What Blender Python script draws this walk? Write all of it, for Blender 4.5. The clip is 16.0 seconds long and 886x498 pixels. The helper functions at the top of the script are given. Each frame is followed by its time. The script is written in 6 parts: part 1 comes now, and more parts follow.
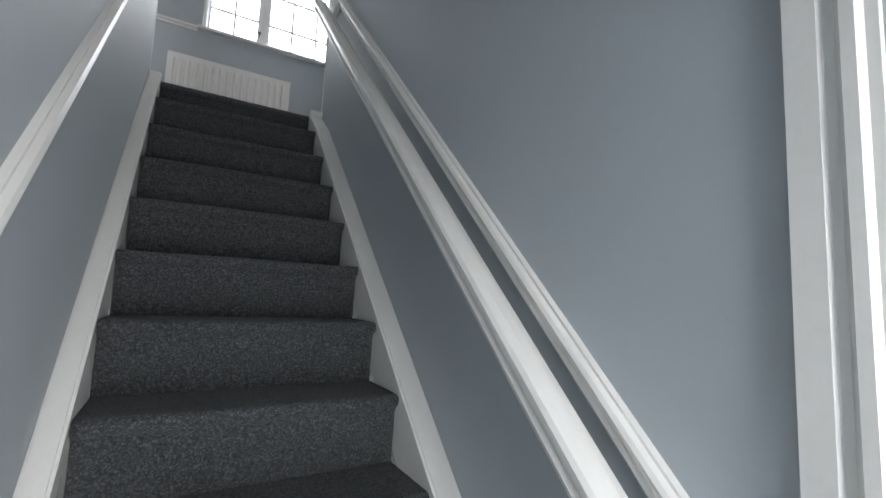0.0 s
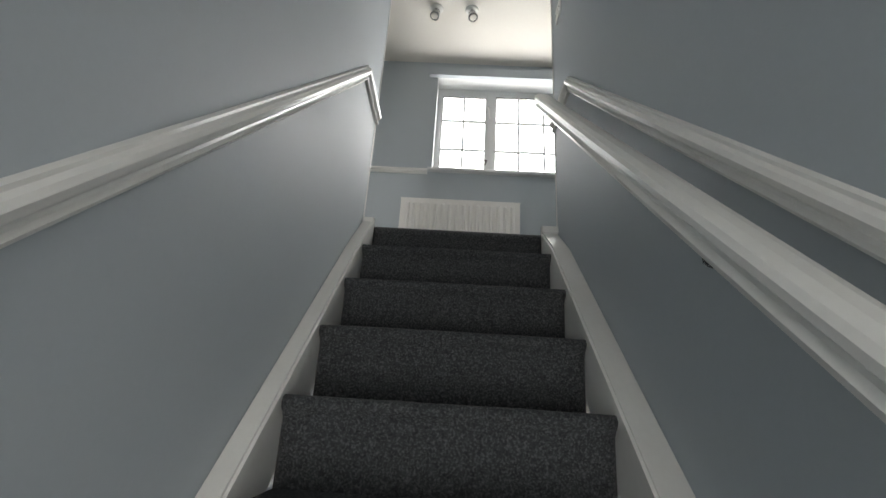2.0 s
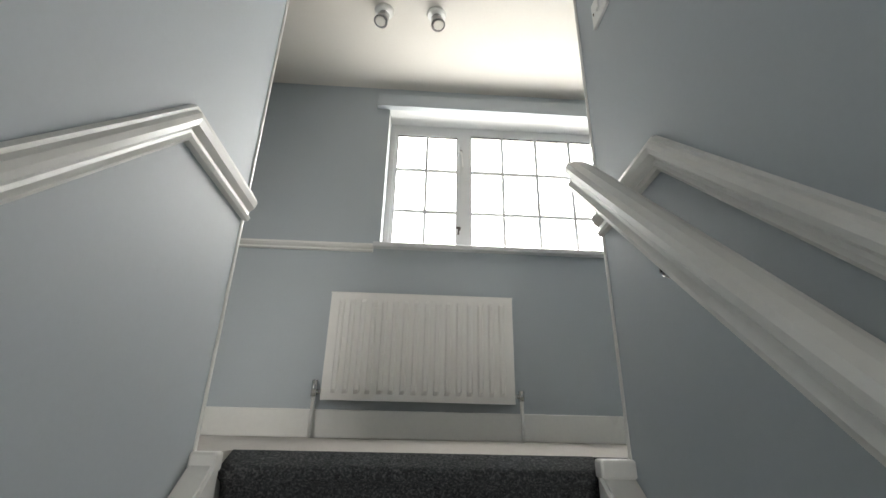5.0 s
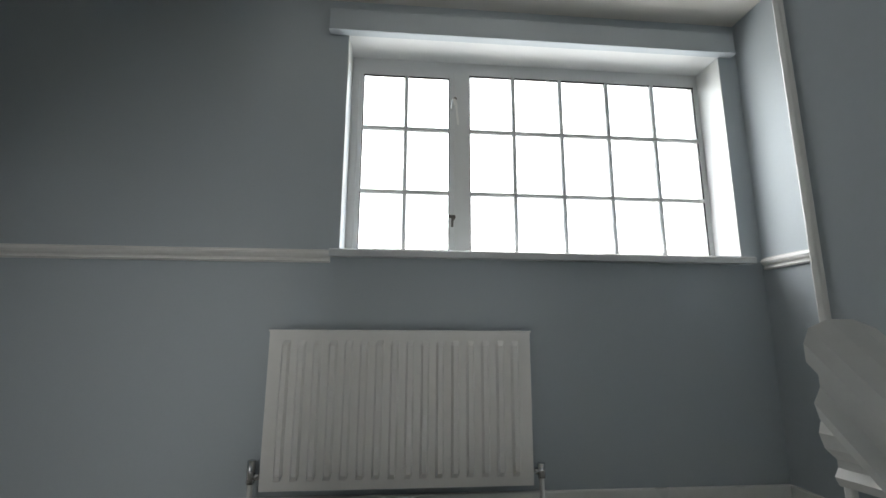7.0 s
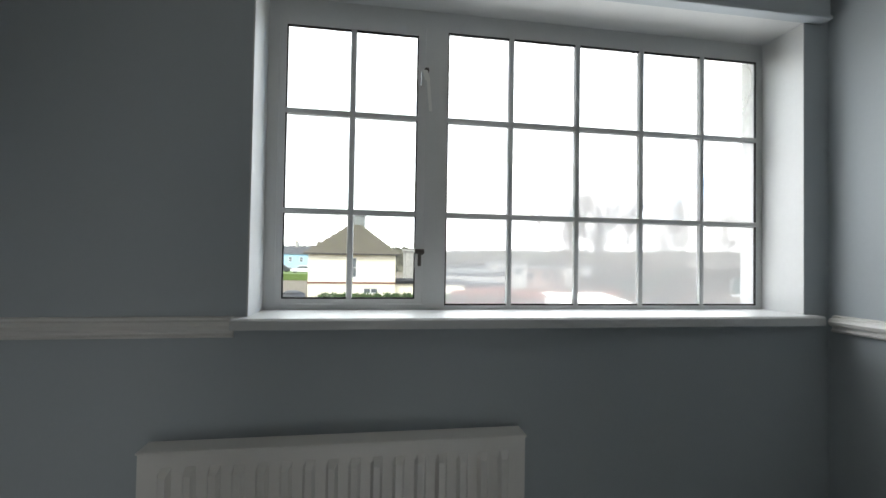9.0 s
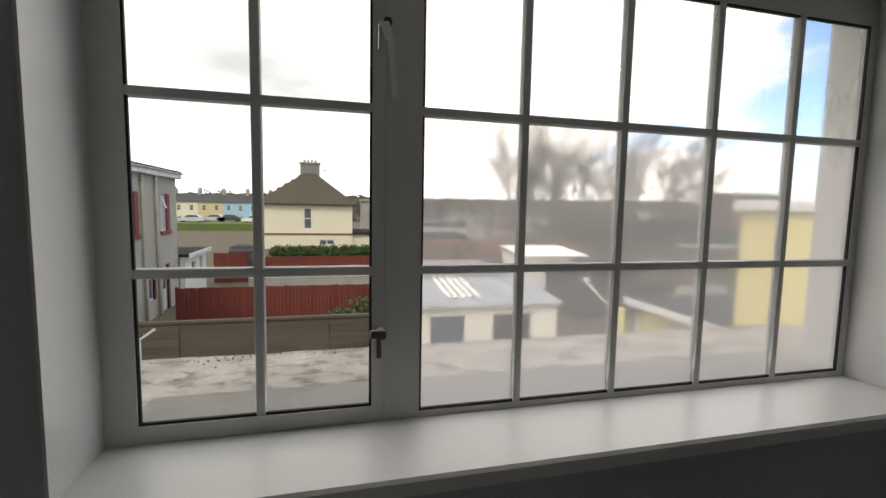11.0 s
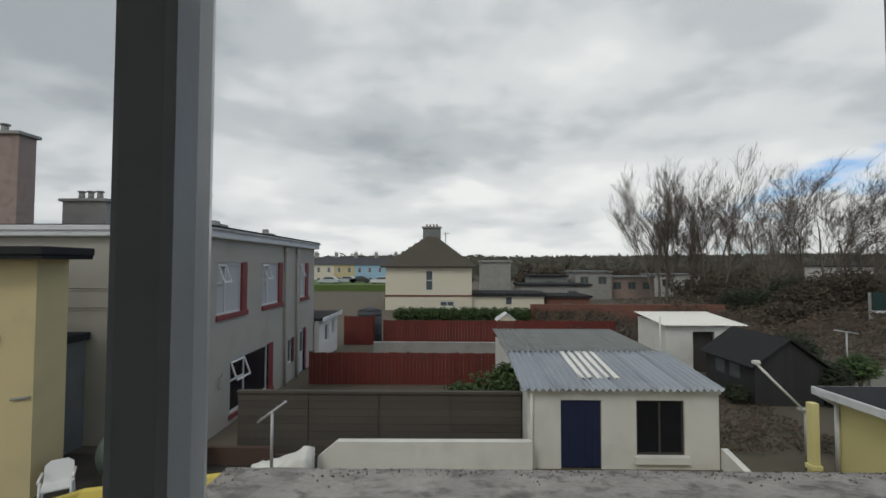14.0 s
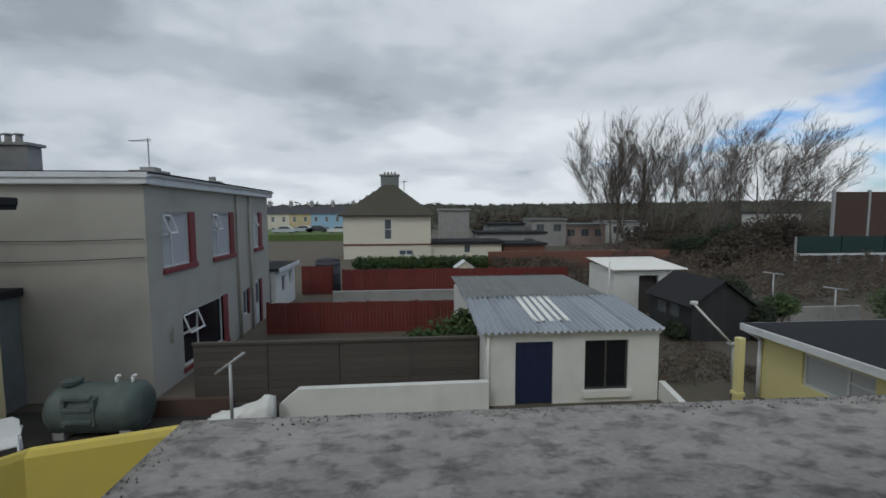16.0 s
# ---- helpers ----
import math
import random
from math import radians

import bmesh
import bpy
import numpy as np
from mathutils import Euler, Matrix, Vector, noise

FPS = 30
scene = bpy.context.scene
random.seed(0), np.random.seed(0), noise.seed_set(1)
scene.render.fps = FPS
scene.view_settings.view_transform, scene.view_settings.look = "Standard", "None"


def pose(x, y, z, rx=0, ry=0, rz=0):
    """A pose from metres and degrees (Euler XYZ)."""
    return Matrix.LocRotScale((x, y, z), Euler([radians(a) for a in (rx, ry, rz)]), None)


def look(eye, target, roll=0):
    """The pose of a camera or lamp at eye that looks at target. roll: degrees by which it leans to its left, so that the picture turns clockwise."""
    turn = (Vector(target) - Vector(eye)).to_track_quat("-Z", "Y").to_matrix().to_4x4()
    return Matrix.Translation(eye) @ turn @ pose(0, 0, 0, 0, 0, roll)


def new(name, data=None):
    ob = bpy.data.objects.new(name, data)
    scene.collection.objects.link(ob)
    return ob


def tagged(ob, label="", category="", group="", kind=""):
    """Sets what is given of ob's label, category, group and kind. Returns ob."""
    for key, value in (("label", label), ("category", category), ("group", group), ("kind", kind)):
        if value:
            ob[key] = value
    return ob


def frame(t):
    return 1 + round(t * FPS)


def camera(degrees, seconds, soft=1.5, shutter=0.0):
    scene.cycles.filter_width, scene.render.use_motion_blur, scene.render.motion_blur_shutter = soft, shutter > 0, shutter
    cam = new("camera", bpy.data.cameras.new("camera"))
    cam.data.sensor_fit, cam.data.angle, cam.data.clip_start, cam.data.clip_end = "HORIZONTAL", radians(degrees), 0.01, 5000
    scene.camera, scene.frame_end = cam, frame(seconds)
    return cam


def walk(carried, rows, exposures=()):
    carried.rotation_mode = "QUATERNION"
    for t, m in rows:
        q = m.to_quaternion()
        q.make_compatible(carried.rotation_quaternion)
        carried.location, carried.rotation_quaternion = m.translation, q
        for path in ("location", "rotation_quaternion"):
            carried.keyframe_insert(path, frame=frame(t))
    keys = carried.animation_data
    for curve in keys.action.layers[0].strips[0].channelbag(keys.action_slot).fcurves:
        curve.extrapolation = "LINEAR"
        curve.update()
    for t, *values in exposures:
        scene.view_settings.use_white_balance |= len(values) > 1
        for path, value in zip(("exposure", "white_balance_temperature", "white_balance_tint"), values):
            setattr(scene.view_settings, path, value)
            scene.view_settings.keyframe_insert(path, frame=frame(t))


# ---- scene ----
cam = camera(89.7, 16.0)
PATH = [
    (0, (0.217, -2.647, -1.064), (1.228, -0.935, -0.852), 2.4),
    (0.5, (0.365, -2.46, -1.023), (0.867, -0.542, -0.759), 3.4),
    (1, (0.475, -2.273, -0.971), (0.469, -0.322, -0.532), 5.2),
    (1.5, (0.465, -2.076, -0.922), (0.281, -0.186, -0.294), 3.9),
    (2, (0.425, -1.886, -0.771), (0.368, 0.001, -0.113), 3.6),
    (2.5, (0.469, -1.703, -0.637), (0.435, 0.157, 0.098), 3.3),
    (3, (0.437, -1.576, -0.482), (0.407, 0.278, 0.269), 2.7),
    (3.5, (0.427, -1.453, -0.33), (0.426, 0.399, 0.423), 2.8),
    (4, (0.48, -1.3, -0.196), (0.523, 0.548, 0.567), 1.9),
    (4.5, (0.448, -1.153, -0.074), (0.51, 0.698, 0.68), 1.6),
    (5, (0.429, -1.016, 0.056), (0.522, 0.839, 0.797), 1.3),
    (7.5, (0.451, -0.35, 0.737), (0.634, 1.618, 1.042), 0.4),
    (8, (0.461, -0.252, 0.813), (0.676, 1.718, 1.084), 0.9),
    (8.5, (0.479, -0.106, 0.957), (0.734, 1.871, 1.114), 1.0),
    (11, (0.546, 0.516, 1.314), (1.041, 2.445, 1.129), 1.1),
    (11.5, (0.496, 0.722, 1.393), (0.946, 2.661, 1.199), 1.7),
    (12, (0.457, 0.867, 1.503), (0.702, 2.847, 1.363), 1.4),
    (12.5, (0.458, 0.992, 1.57), (0.392, 2.991, 1.556), 1.2),
    (13, (0.462, 1.076, 1.588), (0.329, 3.072, 1.616), 1.4),
    (13.5, (0.48, 1.143, 1.6), (0.358, 3.138, 1.657), 0.7),
    (14, (0.504, 1.185, 1.612), (0.477, 3.184, 1.683), 0.1),
    (14.5, (0.507, 1.22, 1.614), (0.504, 3.219, 1.678), -0.4),
    (15, (0.508, 1.225, 1.614), (0.567, 3.223, 1.666), -0.6),
    (15.5, (0.514, 1.235, 1.616), (0.612, 3.229, 1.496), -0.8),
    (16, (0.517, 1.24, 1.618), (0.673, 3.227, 1.458), -0.2),
]
EXPO = [(0, 2.62, 6500, 13), (0.6, 2.72, 6600, 13), (1.3, 2.52, 6900, 12), (2.5, 2.82, 6950, 11), (3.5, 2.98, 7000, 11), (5, 2.9, 7100, 11), (7.3, 1.87, 6650, 9), (8.7, 1.32, 6600, 9), (10.8, 0.25, 7400, 14), (11.5, -0.65, 7600, 15), (12.2, -0.9, 6900, 13), (13, -0.43, 7050, 14), (13.5, -0.80, 7050, 14), (14.3, -1.16, 6400, 11), (16, -1.24, 6150, 12)]
walk(cam, [(t, look(eye, target, roll)) for t, eye, target, roll in PATH], EXPO)

# ---- world, sun and large lights ----
SUN_EL, SUN_ROT = radians(34), radians(200)
world = bpy.data.worlds.new("overcast_sky")
scene.world = world
world.use_nodes = True
wn, wl = world.node_tree.nodes, world.node_tree.links
wn.clear()
w_out, w_bg = wn.new("ShaderNodeOutputWorld"), wn.new("ShaderNodeBackground")
sky = wn.new("ShaderNodeTexSky")
sky.sky_type, sky.sun_disc, sky.sun_elevation, sky.sun_rotation = "NISHITA", False, SUN_EL, SUN_ROT
w_tc, w_sep = wn.new("ShaderNodeTexCoord"), wn.new("ShaderNodeSeparateXYZ")
wl.new(w_tc.outputs["Generated"], w_sep.inputs[0])


def w_math(op, a, b):
    n = wn.new("ShaderNodeMath")
    n.operation = op
    for i, v in enumerate((a, b)):
        if isinstance(v, (int, float)):
            n.inputs[i].default_value = v
        else:
            wl.new(v, n.inputs[i])
    return n.outputs[0]


# clouds lie on a flat deck: the direction is divided by its height
deck = w_math("ADD", w_math("MAXIMUM", w_sep.outputs[2], 0.0), 0.24)
w_comb = wn.new("ShaderNodeCombineXYZ")
wl.new(w_math("DIVIDE", w_sep.outputs[0], deck), w_comb.inputs[0])
wl.new(w_math("DIVIDE", w_sep.outputs[1], deck), w_comb.inputs[1])


def w_noise(scale, detail, rough, offset, distort=0.0):
    m = wn.new("ShaderNodeMapping")
    m.inputs["Location"].default_value = offset
    wl.new(w_comb.outputs[0], m.inputs[0])
    n = wn.new("ShaderNodeTexNoise")
    n.inputs["Scale"].default_value, n.inputs["Detail"].default_value = scale, detail
    n.inputs["Roughness"].default_value, n.inputs["Distortion"].default_value = rough, distort
    wl.new(m.outputs[0], n.inputs["Vector"])
    return n.outputs["Fac"]


def w_ramp(fac, stops):
    r = wn.new("ShaderNodeValToRGB")
    r.color_ramp.interpolation = "EASE"
    while len(r.color_ramp.elements) < len(stops):
        r.color_ramp.elements.new(0.5)
    for e, (p, c) in zip(r.color_ramp.elements, stops):
        e.position, e.color = p, (*c, 1)
    wl.new(fac, r.inputs[0])
    return r.outputs[0]


cloud = w_math("ADD", w_math("MULTIPLY", w_noise(0.9, 5, 0.52, (5.6, 8.3, 0), 0.1), 0.84),
               w_math("MULTIPLY", w_noise(3.0, 4, 0.5, (7.3, 2.1, 0), 0.1), 0.16))
# the deck is paler low down and towards the gaps
cloud = w_math("ADD", cloud, w_math("MULTIPLY", w_math("MAXIMUM", w_math("SUBTRACT", 0.24, w_sep.outputs[2]), 0.0), 0.55))
cloud = w_math("ADD", cloud, w_math("MULTIPLY", w_sep.outputs[0], 0.06))
cloud_col = w_ramp(cloud, [(0.36, (0.38, 0.41, 0.45)), (0.46, (0.52, 0.55, 0.59)), (0.54, (0.69, 0.71, 0.74)), (0.66, (0.88, 0.89, 0.90))])
# blue gaps open towards one side
gap = w_math("ADD", w_noise(1.1, 4, 0.55, (0.4, 5.2, 0)), w_math("MULTIPLY", w_sep.outputs[0], 0.5))
gap_fac = w_ramp(gap, [(0.80, (0, 0, 0)), (0.92, (1, 1, 1))])
sky_gain = wn.new("ShaderNodeMixRGB")
sky_gain.blend_type, sky_gain.inputs[0].default_value = "MULTIPLY", 1.0
wl.new(sky.outputs[0], sky_gain.inputs[1])
sky_gain.inputs[2].default_value = (0.085, 0.100, 0.128, 1)
w_mix = wn.new("ShaderNodeMixRGB")
wl.new(gap_fac, w_mix.inputs[0])
wl.new(cloud_col, w_mix.inputs[1])
wl.new(sky_gain.outputs[0], w_mix.inputs[2])
wl.new(w_mix.outputs[0], w_bg.inputs[0])
w_bg.inputs[1].default_value = 2.2
wl.new(w_bg.outputs[0], w_out.inputs[0])

sun = new("sun", bpy.data.lights.new("sun", "SUN"))
sun.data.energy, sun.data.angle, sun.data.color = 1.4, radians(14), (1.0, 0.96, 0.9)
sun.matrix_world = look((-12, -20, 24), (0, 0, 0))


def sky_lamp(name, at, to, sx, sy, watts, spread=180):
    """The sky's light in a window's opening."""
    d = bpy.data.lights.new(name, "AREA")
    d.shape, d.size, d.size_y, d.energy, d.color = "RECTANGLE", sx, sy, watts, (0.95, 0.98, 1.0)
    d.spread = radians(spread)
    ob = new(name, d)
    ob.matrix_world = look(at, to)
    return ob


sky_lamp("window_daylight", (0.98, 1.262, 1.34), (0.98, 0.0, 1.24), 1.42, 0.74, 2.35)
sky_lamp("door_daylight", (0.44, -4.02, -1.3), (0.44, 0.0, -1.0), 0.7, 1.5, 3.8)
sky_lamp("doorway_daylight", (0.99, -2.97, -1.35), (0.35, -1.0, -1.6), 0.8, 1.7, 1.3)
sky_lamp("bedroom_daylight", (-0.82, -1.28, 0.9), (0.02, 1.1, 0.12), 0.6, 0.8, 0.75, 70)


# ---- materials ----
def mat(name, col, rough=0.6, var=0.12, big=1.5, fine=40.0, bump=0.15, metal=0.0, spec=0.5, stain=None, stain_amt=0.0, per_object=0.0, island=0.0, stretch=(1, 1, 1), bump_scale=None):
    m = bpy.data.materials.new(name)
    m.use_nodes = True
    n, l = m.node_tree.nodes, m.node_tree.links
    b = n["Principled BSDF"]
    b.inputs["Roughness"].default_value, b.inputs["Metallic"].default_value = rough, metal
    b.inputs["Specular IOR Level"].default_value = spec
    tc = n.new("ShaderNodeTexCoord")
    mp = n.new("ShaderNodeMapping")
    mp.inputs["Scale"].default_value = stretch
    l.new(tc.outputs["Object"], mp.inputs[0])

    def tex(scale, detail=4):
        t = n.new("ShaderNodeTexNoise")
        t.inputs["Scale"].default_value, t.inputs["Detail"].default_value = scale, detail
        t.inputs["Roughness"].default_value = 0.64 if detail > 4 else 0.5
        l.new(mp.outputs[0], t.inputs["Vector"])
        return t.outputs["Fac"]

    def mth(op, a, b2):
        q = n.new("ShaderNodeMath")
        q.operation = op
        for i, v in enumerate((a, b2)):
            if isinstance(v, (int, float)):
                q.inputs[i].default_value = v
            else:
                l.new(v, q.inputs[i])
        return q.outputs[0]

    f_big, f_fine = tex(big), tex(fine, 6)
    s = mth("ADD", mth("MULTIPLY", mth("SUBTRACT", f_big, 0.5), 2 * var), mth("MULTIPLY", mth("SUBTRACT", f_fine, 0.5), 2 * var))
    if per_object:
        oi = n.new("ShaderNodeObjectInfo")
        s = mth("ADD", s, mth("MULTIPLY", mth("SUBTRACT", oi.outputs["Random"], 0.5), 2 * per_object))
    if island:
        ge = n.new("ShaderNodeNewGeometry")
        s = mth("ADD", s, mth("MULTIPLY", mth("SUBTRACT", ge.outputs["Random Per Island"], 0.5), 2 * island))
    hsv = n.new("ShaderNodeHueSaturation")
    hsv.inputs["Color"].default_value = (*col, 1)
    l.new(mth("ADD", s, 1.0), hsv.inputs["Value"])
    colour = hsv.outputs[0]
    if stain:
        mx, rp = n.new("ShaderNodeMixRGB"), n.new("ShaderNodeValToRGB")
        rp.color_ramp.elements[0].position, rp.color_ramp.elements[1].position = 0.48, 0.66
        l.new(tex(big * 2.2, 7), rp.inputs[0])
        l.new(mth("MULTIPLY", rp.outputs[0], stain_amt), mx.inputs[0])
        l.new(colour, mx.inputs[1])
        mx.inputs[2].default_value = (*stain, 1)
        colour = mx.outputs[0]
    l.new(colour, b.inputs["Base Color"])
    l.new(mth("ADD", mth("MULTIPLY", mth("SUBTRACT", f_big, 0.5), 0.2), rough), b.inputs["Roughness"])
    if bump:
        bp = n.new("ShaderNodeBump")
        bp.inputs["Strength"].default_value, bp.inputs["Distance"].default_value = bump, 0.01
        l.new(tex(bump_scale, 5) if bump_scale else f_fine, bp.inputs["Height"])
        l.new(bp.outputs[0], b.inputs["Normal"])
    return m


def glass_mat(name, rough=0.0, mist=0.0):
    """Window glass; mist: condensation that blurs patches of it."""
    m = bpy.data.materials.new(name)
    m.use_nodes = True
    n, l = m.node_tree.nodes, m.node_tree.links
    n.clear()
    out = n.new("ShaderNodeOutputMaterial")
    tr, gl, mix = n.new("ShaderNodeBsdfTransparent"), n.new("ShaderNodeBsdfGlossy"), n.new("ShaderNodeMixShader")
    tr.inputs[0].default_value = (0.96, 0.98, 0.97, 1)
    gl.inputs["Roughness"].default_value = 0.02
    lw, pw, ad = n.new("ShaderNodeLayerWeight"), n.new("ShaderNodeMath"), n.new("ShaderNodeMath")
    pw.operation, ad.operation = "POWER", "MULTIPLY_ADD"
    l.new(lw.outputs["Facing"], pw.inputs[0])
    pw.inputs[1].default_value = 5.0
    l.new(pw.outputs[0], ad.inputs[0])
    ad.inputs[1].default_value, ad.inputs[2].default_value = 0.5, 0.008
    l.new(ad.outputs[0], mix.inputs[0])
    l.new(tr.outputs[0], mix.inputs[1])
    l.new(gl.outputs[0], mix.inputs[2])
    last = mix.outputs[0]
    if mist:
        rf = n.new("ShaderNodeBsdfRefraction")
        rf.inputs["IOR"].default_value, rf.inputs["Roughness"].default_value = 1.02, rough
        tl, m1, m2 = n.new("ShaderNodeBsdfTranslucent"), n.new("ShaderNodeMixShader"), n.new("ShaderNodeMixShader")
        tl.inputs[0].default_value = (0.9, 0.92, 0.93, 1)
        m1.inputs[0].default_value = 0.13
        l.new(rf.outputs[0], m1.inputs[1])
        l.new(tl.outputs[0], m1.inputs[2])
        tc, mp, tx, sp = n.new("ShaderNodeTexCoord"), n.new("ShaderNodeMapping"), n.new("ShaderNodeTexNoise"), n.new("ShaderNodeSeparateXYZ")
        mp.inputs["Scale"].default_value = (1.0, 1.0, 0.45)
        tx.inputs["Scale"].default_value, tx.inputs["Detail"].default_value = 6.0, 5
        l.new(tc.outputs["Object"], mp.inputs[0])
        l.new(mp.outputs[0], tx.inputs["Vector"])
        l.new(tc.outputs["Object"], sp.inputs[0])
        # condensation gathers on the lower panes and thins towards the top
        low, sm, rp = n.new("ShaderNodeMapRange"), n.new("ShaderNodeMath"), n.new("ShaderNodeValToRGB")
        low.inputs["From Min"].default_value, low.inputs["From Max"].default_value = 1.56, 1.30
        low.inputs["To Min"].default_value, low.inputs["To Max"].default_value = -0.12, 0.30
        l.new(sp.outputs[2], low.inputs["Value"])
        sm.operation = "ADD"
        l.new(tx.outputs["Fac"], sm.inputs[0])
        l.new(low.outputs[0], sm.inputs[1])
        rp.color_ramp.elements[0].position, rp.color_ramp.elements[1].position = 0.36, 0.66
        rp.color_ramp.elements[0].color, rp.color_ramp.elements[1].color = (0.22, 0.22, 0.22, 1), (mist, mist, mist, 1)
        l.new(sm.outputs[0], rp.inputs[0])
        l.new(rp.outputs[0], m2.inputs[0])
        l.new(last, m2.inputs[1])
        l.new(m1.outputs[0], m2.inputs[2])
        last = m2.outputs[0]
    l.new(last, out.inputs[0])
    return m


M_WALL = mat("wall_paint_blue_grey", (0.424, 0.464, 0.492), 0.6, 0.03, 1.2, 90, 0.03, spec=0.4)
M_CEIL = mat("ceiling_paint", (0.72, 0.69, 0.64), 0.8, 0.03, 1.4, 70, 0.1)
M_TRIM = mat("white_gloss_paint", (0.74, 0.73, 0.70), 0.32, 0.05, 5, 60, 0.06)
M_UPVC = mat("white_window_frame", (0.60, 0.61, 0.61), 0.35, 0.04, 6, 80, 0.04)
M_PLASTIC = mat("white_plastic", (0.78, 0.78, 0.76), 0.35, 0.03, 8, 60, 0.03)
M_RAD = mat("radiator_enamel", (0.80, 0.78, 0.75), 0.35, 0.03, 4, 60, 0.03)
M_CARPET = mat("charcoal_carpet", (0.046, 0.049, 0.052), 0.97, 0.7, 85, 210, 0.35, spec=0.08, stain=(0.25, 0.257, 0.262), stain_amt=0.39, bump_scale=300)
M_CARPET.node_tree.nodes["Principled BSDF"].inputs["Sheen Weight"].default_value = 0.08
M_CARPET.node_tree.nodes["Principled BSDF"].inputs["Sheen Roughness"].default_value = 0.4
M_LANDING = mat("pale_landing_carpet", (0.50, 0.475, 0.445), 0.95, 0.12, 30, 200, 0.5, spec=0.1)
M_SEAL = mat("black_gasket", (0.015, 0.015, 0.016), 0.6, 0.1, 10, 80, 0.05)
M_CHROME = mat("chrome", (0.6, 0.6, 0.6), 0.22, 0.05, 10, 80, 0.0, metal=1.0)
M_DARKMET = mat("tarnished_metal", (0.10, 0.09, 0.08), 0.4, 0.1, 20, 90, 0.1, metal=0.8)
M_GLASS = glass_mat("window_glass")
M_MIST = glass_mat("misted_window_glass", 0.30, 0.97)
M_FARGLASS = mat("house_window_glass", (0.10, 0.115, 0.125), 0.08, 0.2, 1.5, 4, 0.0, spec=0.7)
M_DARKGLASS = mat("dark_shed_glass", (0.014, 0.015, 0.019), 0.15, 0.2, 2, 10, 0.0, spec=0.3)
M_CURTAIN = mat("net_curtain", (0.46, 0.47, 0.48), 0.9, 0.1, 4, 60, 0.2, stretch=(6, 6, 1))
# dark colour stands in for unlit interiors; also on a dark frame and eaves board
M_UNLIT_TRIM = mat("unlit_interior_and_dark_trim", (0.06, 0.055, 0.05), 0.9, 0.2, 2, 20, 0.0)
# stain colour covers real staining and the shade on the near wall
M_RENDER = mat("grey_beige_render", (0.41, 0.39, 0.34), 0.9, 0.07, 0.3, 55, 0.5, stain=(0.27, 0.262, 0.22), stain_amt=0.4)
M_WHITEPAINT = mat("weathered_white_paint", (0.76, 0.75, 0.70), 0.8, 0.06, 0.8, 45, 0.4, stain=(0.55, 0.54, 0.49), stain_amt=0.4)
M_FASCIA = mat("white_fascia", (0.70, 0.71, 0.72), 0.5, 0.07, 1.5, 40, 0.1, stain=(0.42, 0.43, 0.43), stain_amt=0.45)
M_REDPAINT = mat("dark_red_paint", (0.20, 0.035, 0.04), 0.6, 0.12, 2, 40, 0.15)
M_FENCE_RED = mat("red_stained_boards", (0.150, 0.025, 0.018), 0.8, 0.16, 1.2, 30, 0.4, per_object=0.14, stain=(0.10, 0.03, 0.025), stain_amt=0.5, stretch=(1, 1, 0.3))
M_FENCE_OLD = mat("weathered_grey_boards", (0.085, 0.074, 0.062), 0.9, 0.22, 1.6, 30, 0.5, per_object=0.12, stretch=(0.4, 1, 1.6))
M_CONCRETE_ROOF = mat("stained_roof_screed", (0.33, 0.305, 0.28), 0.9, 0.42, 2.3, 24, 0.9, stain=(0.085, 0.076, 0.068), stain_amt=0.8, stretch=(0.85, 1.25, 1))
M_MOSS = mat("dry_moss_and_grit", (0.13, 0.122, 0.10), 0.95, 0.3, 3, 60, 0.4, island=0.6)
M_FELT = mat("dark_roofing_felt", (0.034, 0.034, 0.036), 0.95, 0.25, 1.2, 60, 0.5, spec=0.15)
M_CONCRETE = mat("weathered_concrete", (0.34, 0.33, 0.31), 0.9, 0.1, 1.2, 40, 0.4, stain=(0.2, 0.2, 0.18), stain_amt=0.5)
M_YELLOW = mat("pale_yellow_masonry_paint", (0.72, 0.64, 0.30), 0.8, 0.05, 0.8, 50, 0.3)
M_YELLOW2 = mat("strong_yellow_masonry_paint", (0.66, 0.52, 0.10), 0.75, 0.06, 0.9, 50, 0.3, stain=(0.5, 0.42, 0.14), stain_amt=0.4)
M_BEIGE = mat("cream_yellow_render", (0.60, 0.50, 0.28), 0.85, 0.06, 0.7, 50, 0.4, stain=(0.42, 0.36, 0.22), stain_amt=0.4)
M_CREAM = mat("cream_render", (0.70, 0.65, 0.52), 0.85, 0.05, 0.5, 20, 0.2)
M_PINKSTACK = mat("pinkish_chimney_render", (0.36, 0.27, 0.235), 0.9, 0.14, 1.6, 40, 0.4, stain=(0.2, 0.15, 0.13), stain_amt=0.5)
M_CORRUGATED = mat("galvanised_corrugated_sheet", (0.33, 0.36, 0.40), 0.5, 0.14, 1.0, 25, 0.15, metal=0.25, per_object=0.12, stain=(0.42, 0.44, 0.46), stain_amt=0.35, stretch=(1, 0.5, 1))
M_CLEARSHEET = mat("pale_rooflight_sheet", (0.84, 0.82, 0.75), 0.4, 0.1, 1.5, 30, 0.1)
M_OLDROOF = mat("aged_fibre_cement_sheet", (0.20, 0.21, 0.205), 0.9, 0.15, 1.0, 30, 0.3, stain=(0.12, 0.13, 0.11), stain_amt=0.5)
M_NAVY = mat("navy_door_paint", (0.012, 0.02, 0.065), 0.5, 0.12, 3, 40, 0.1)
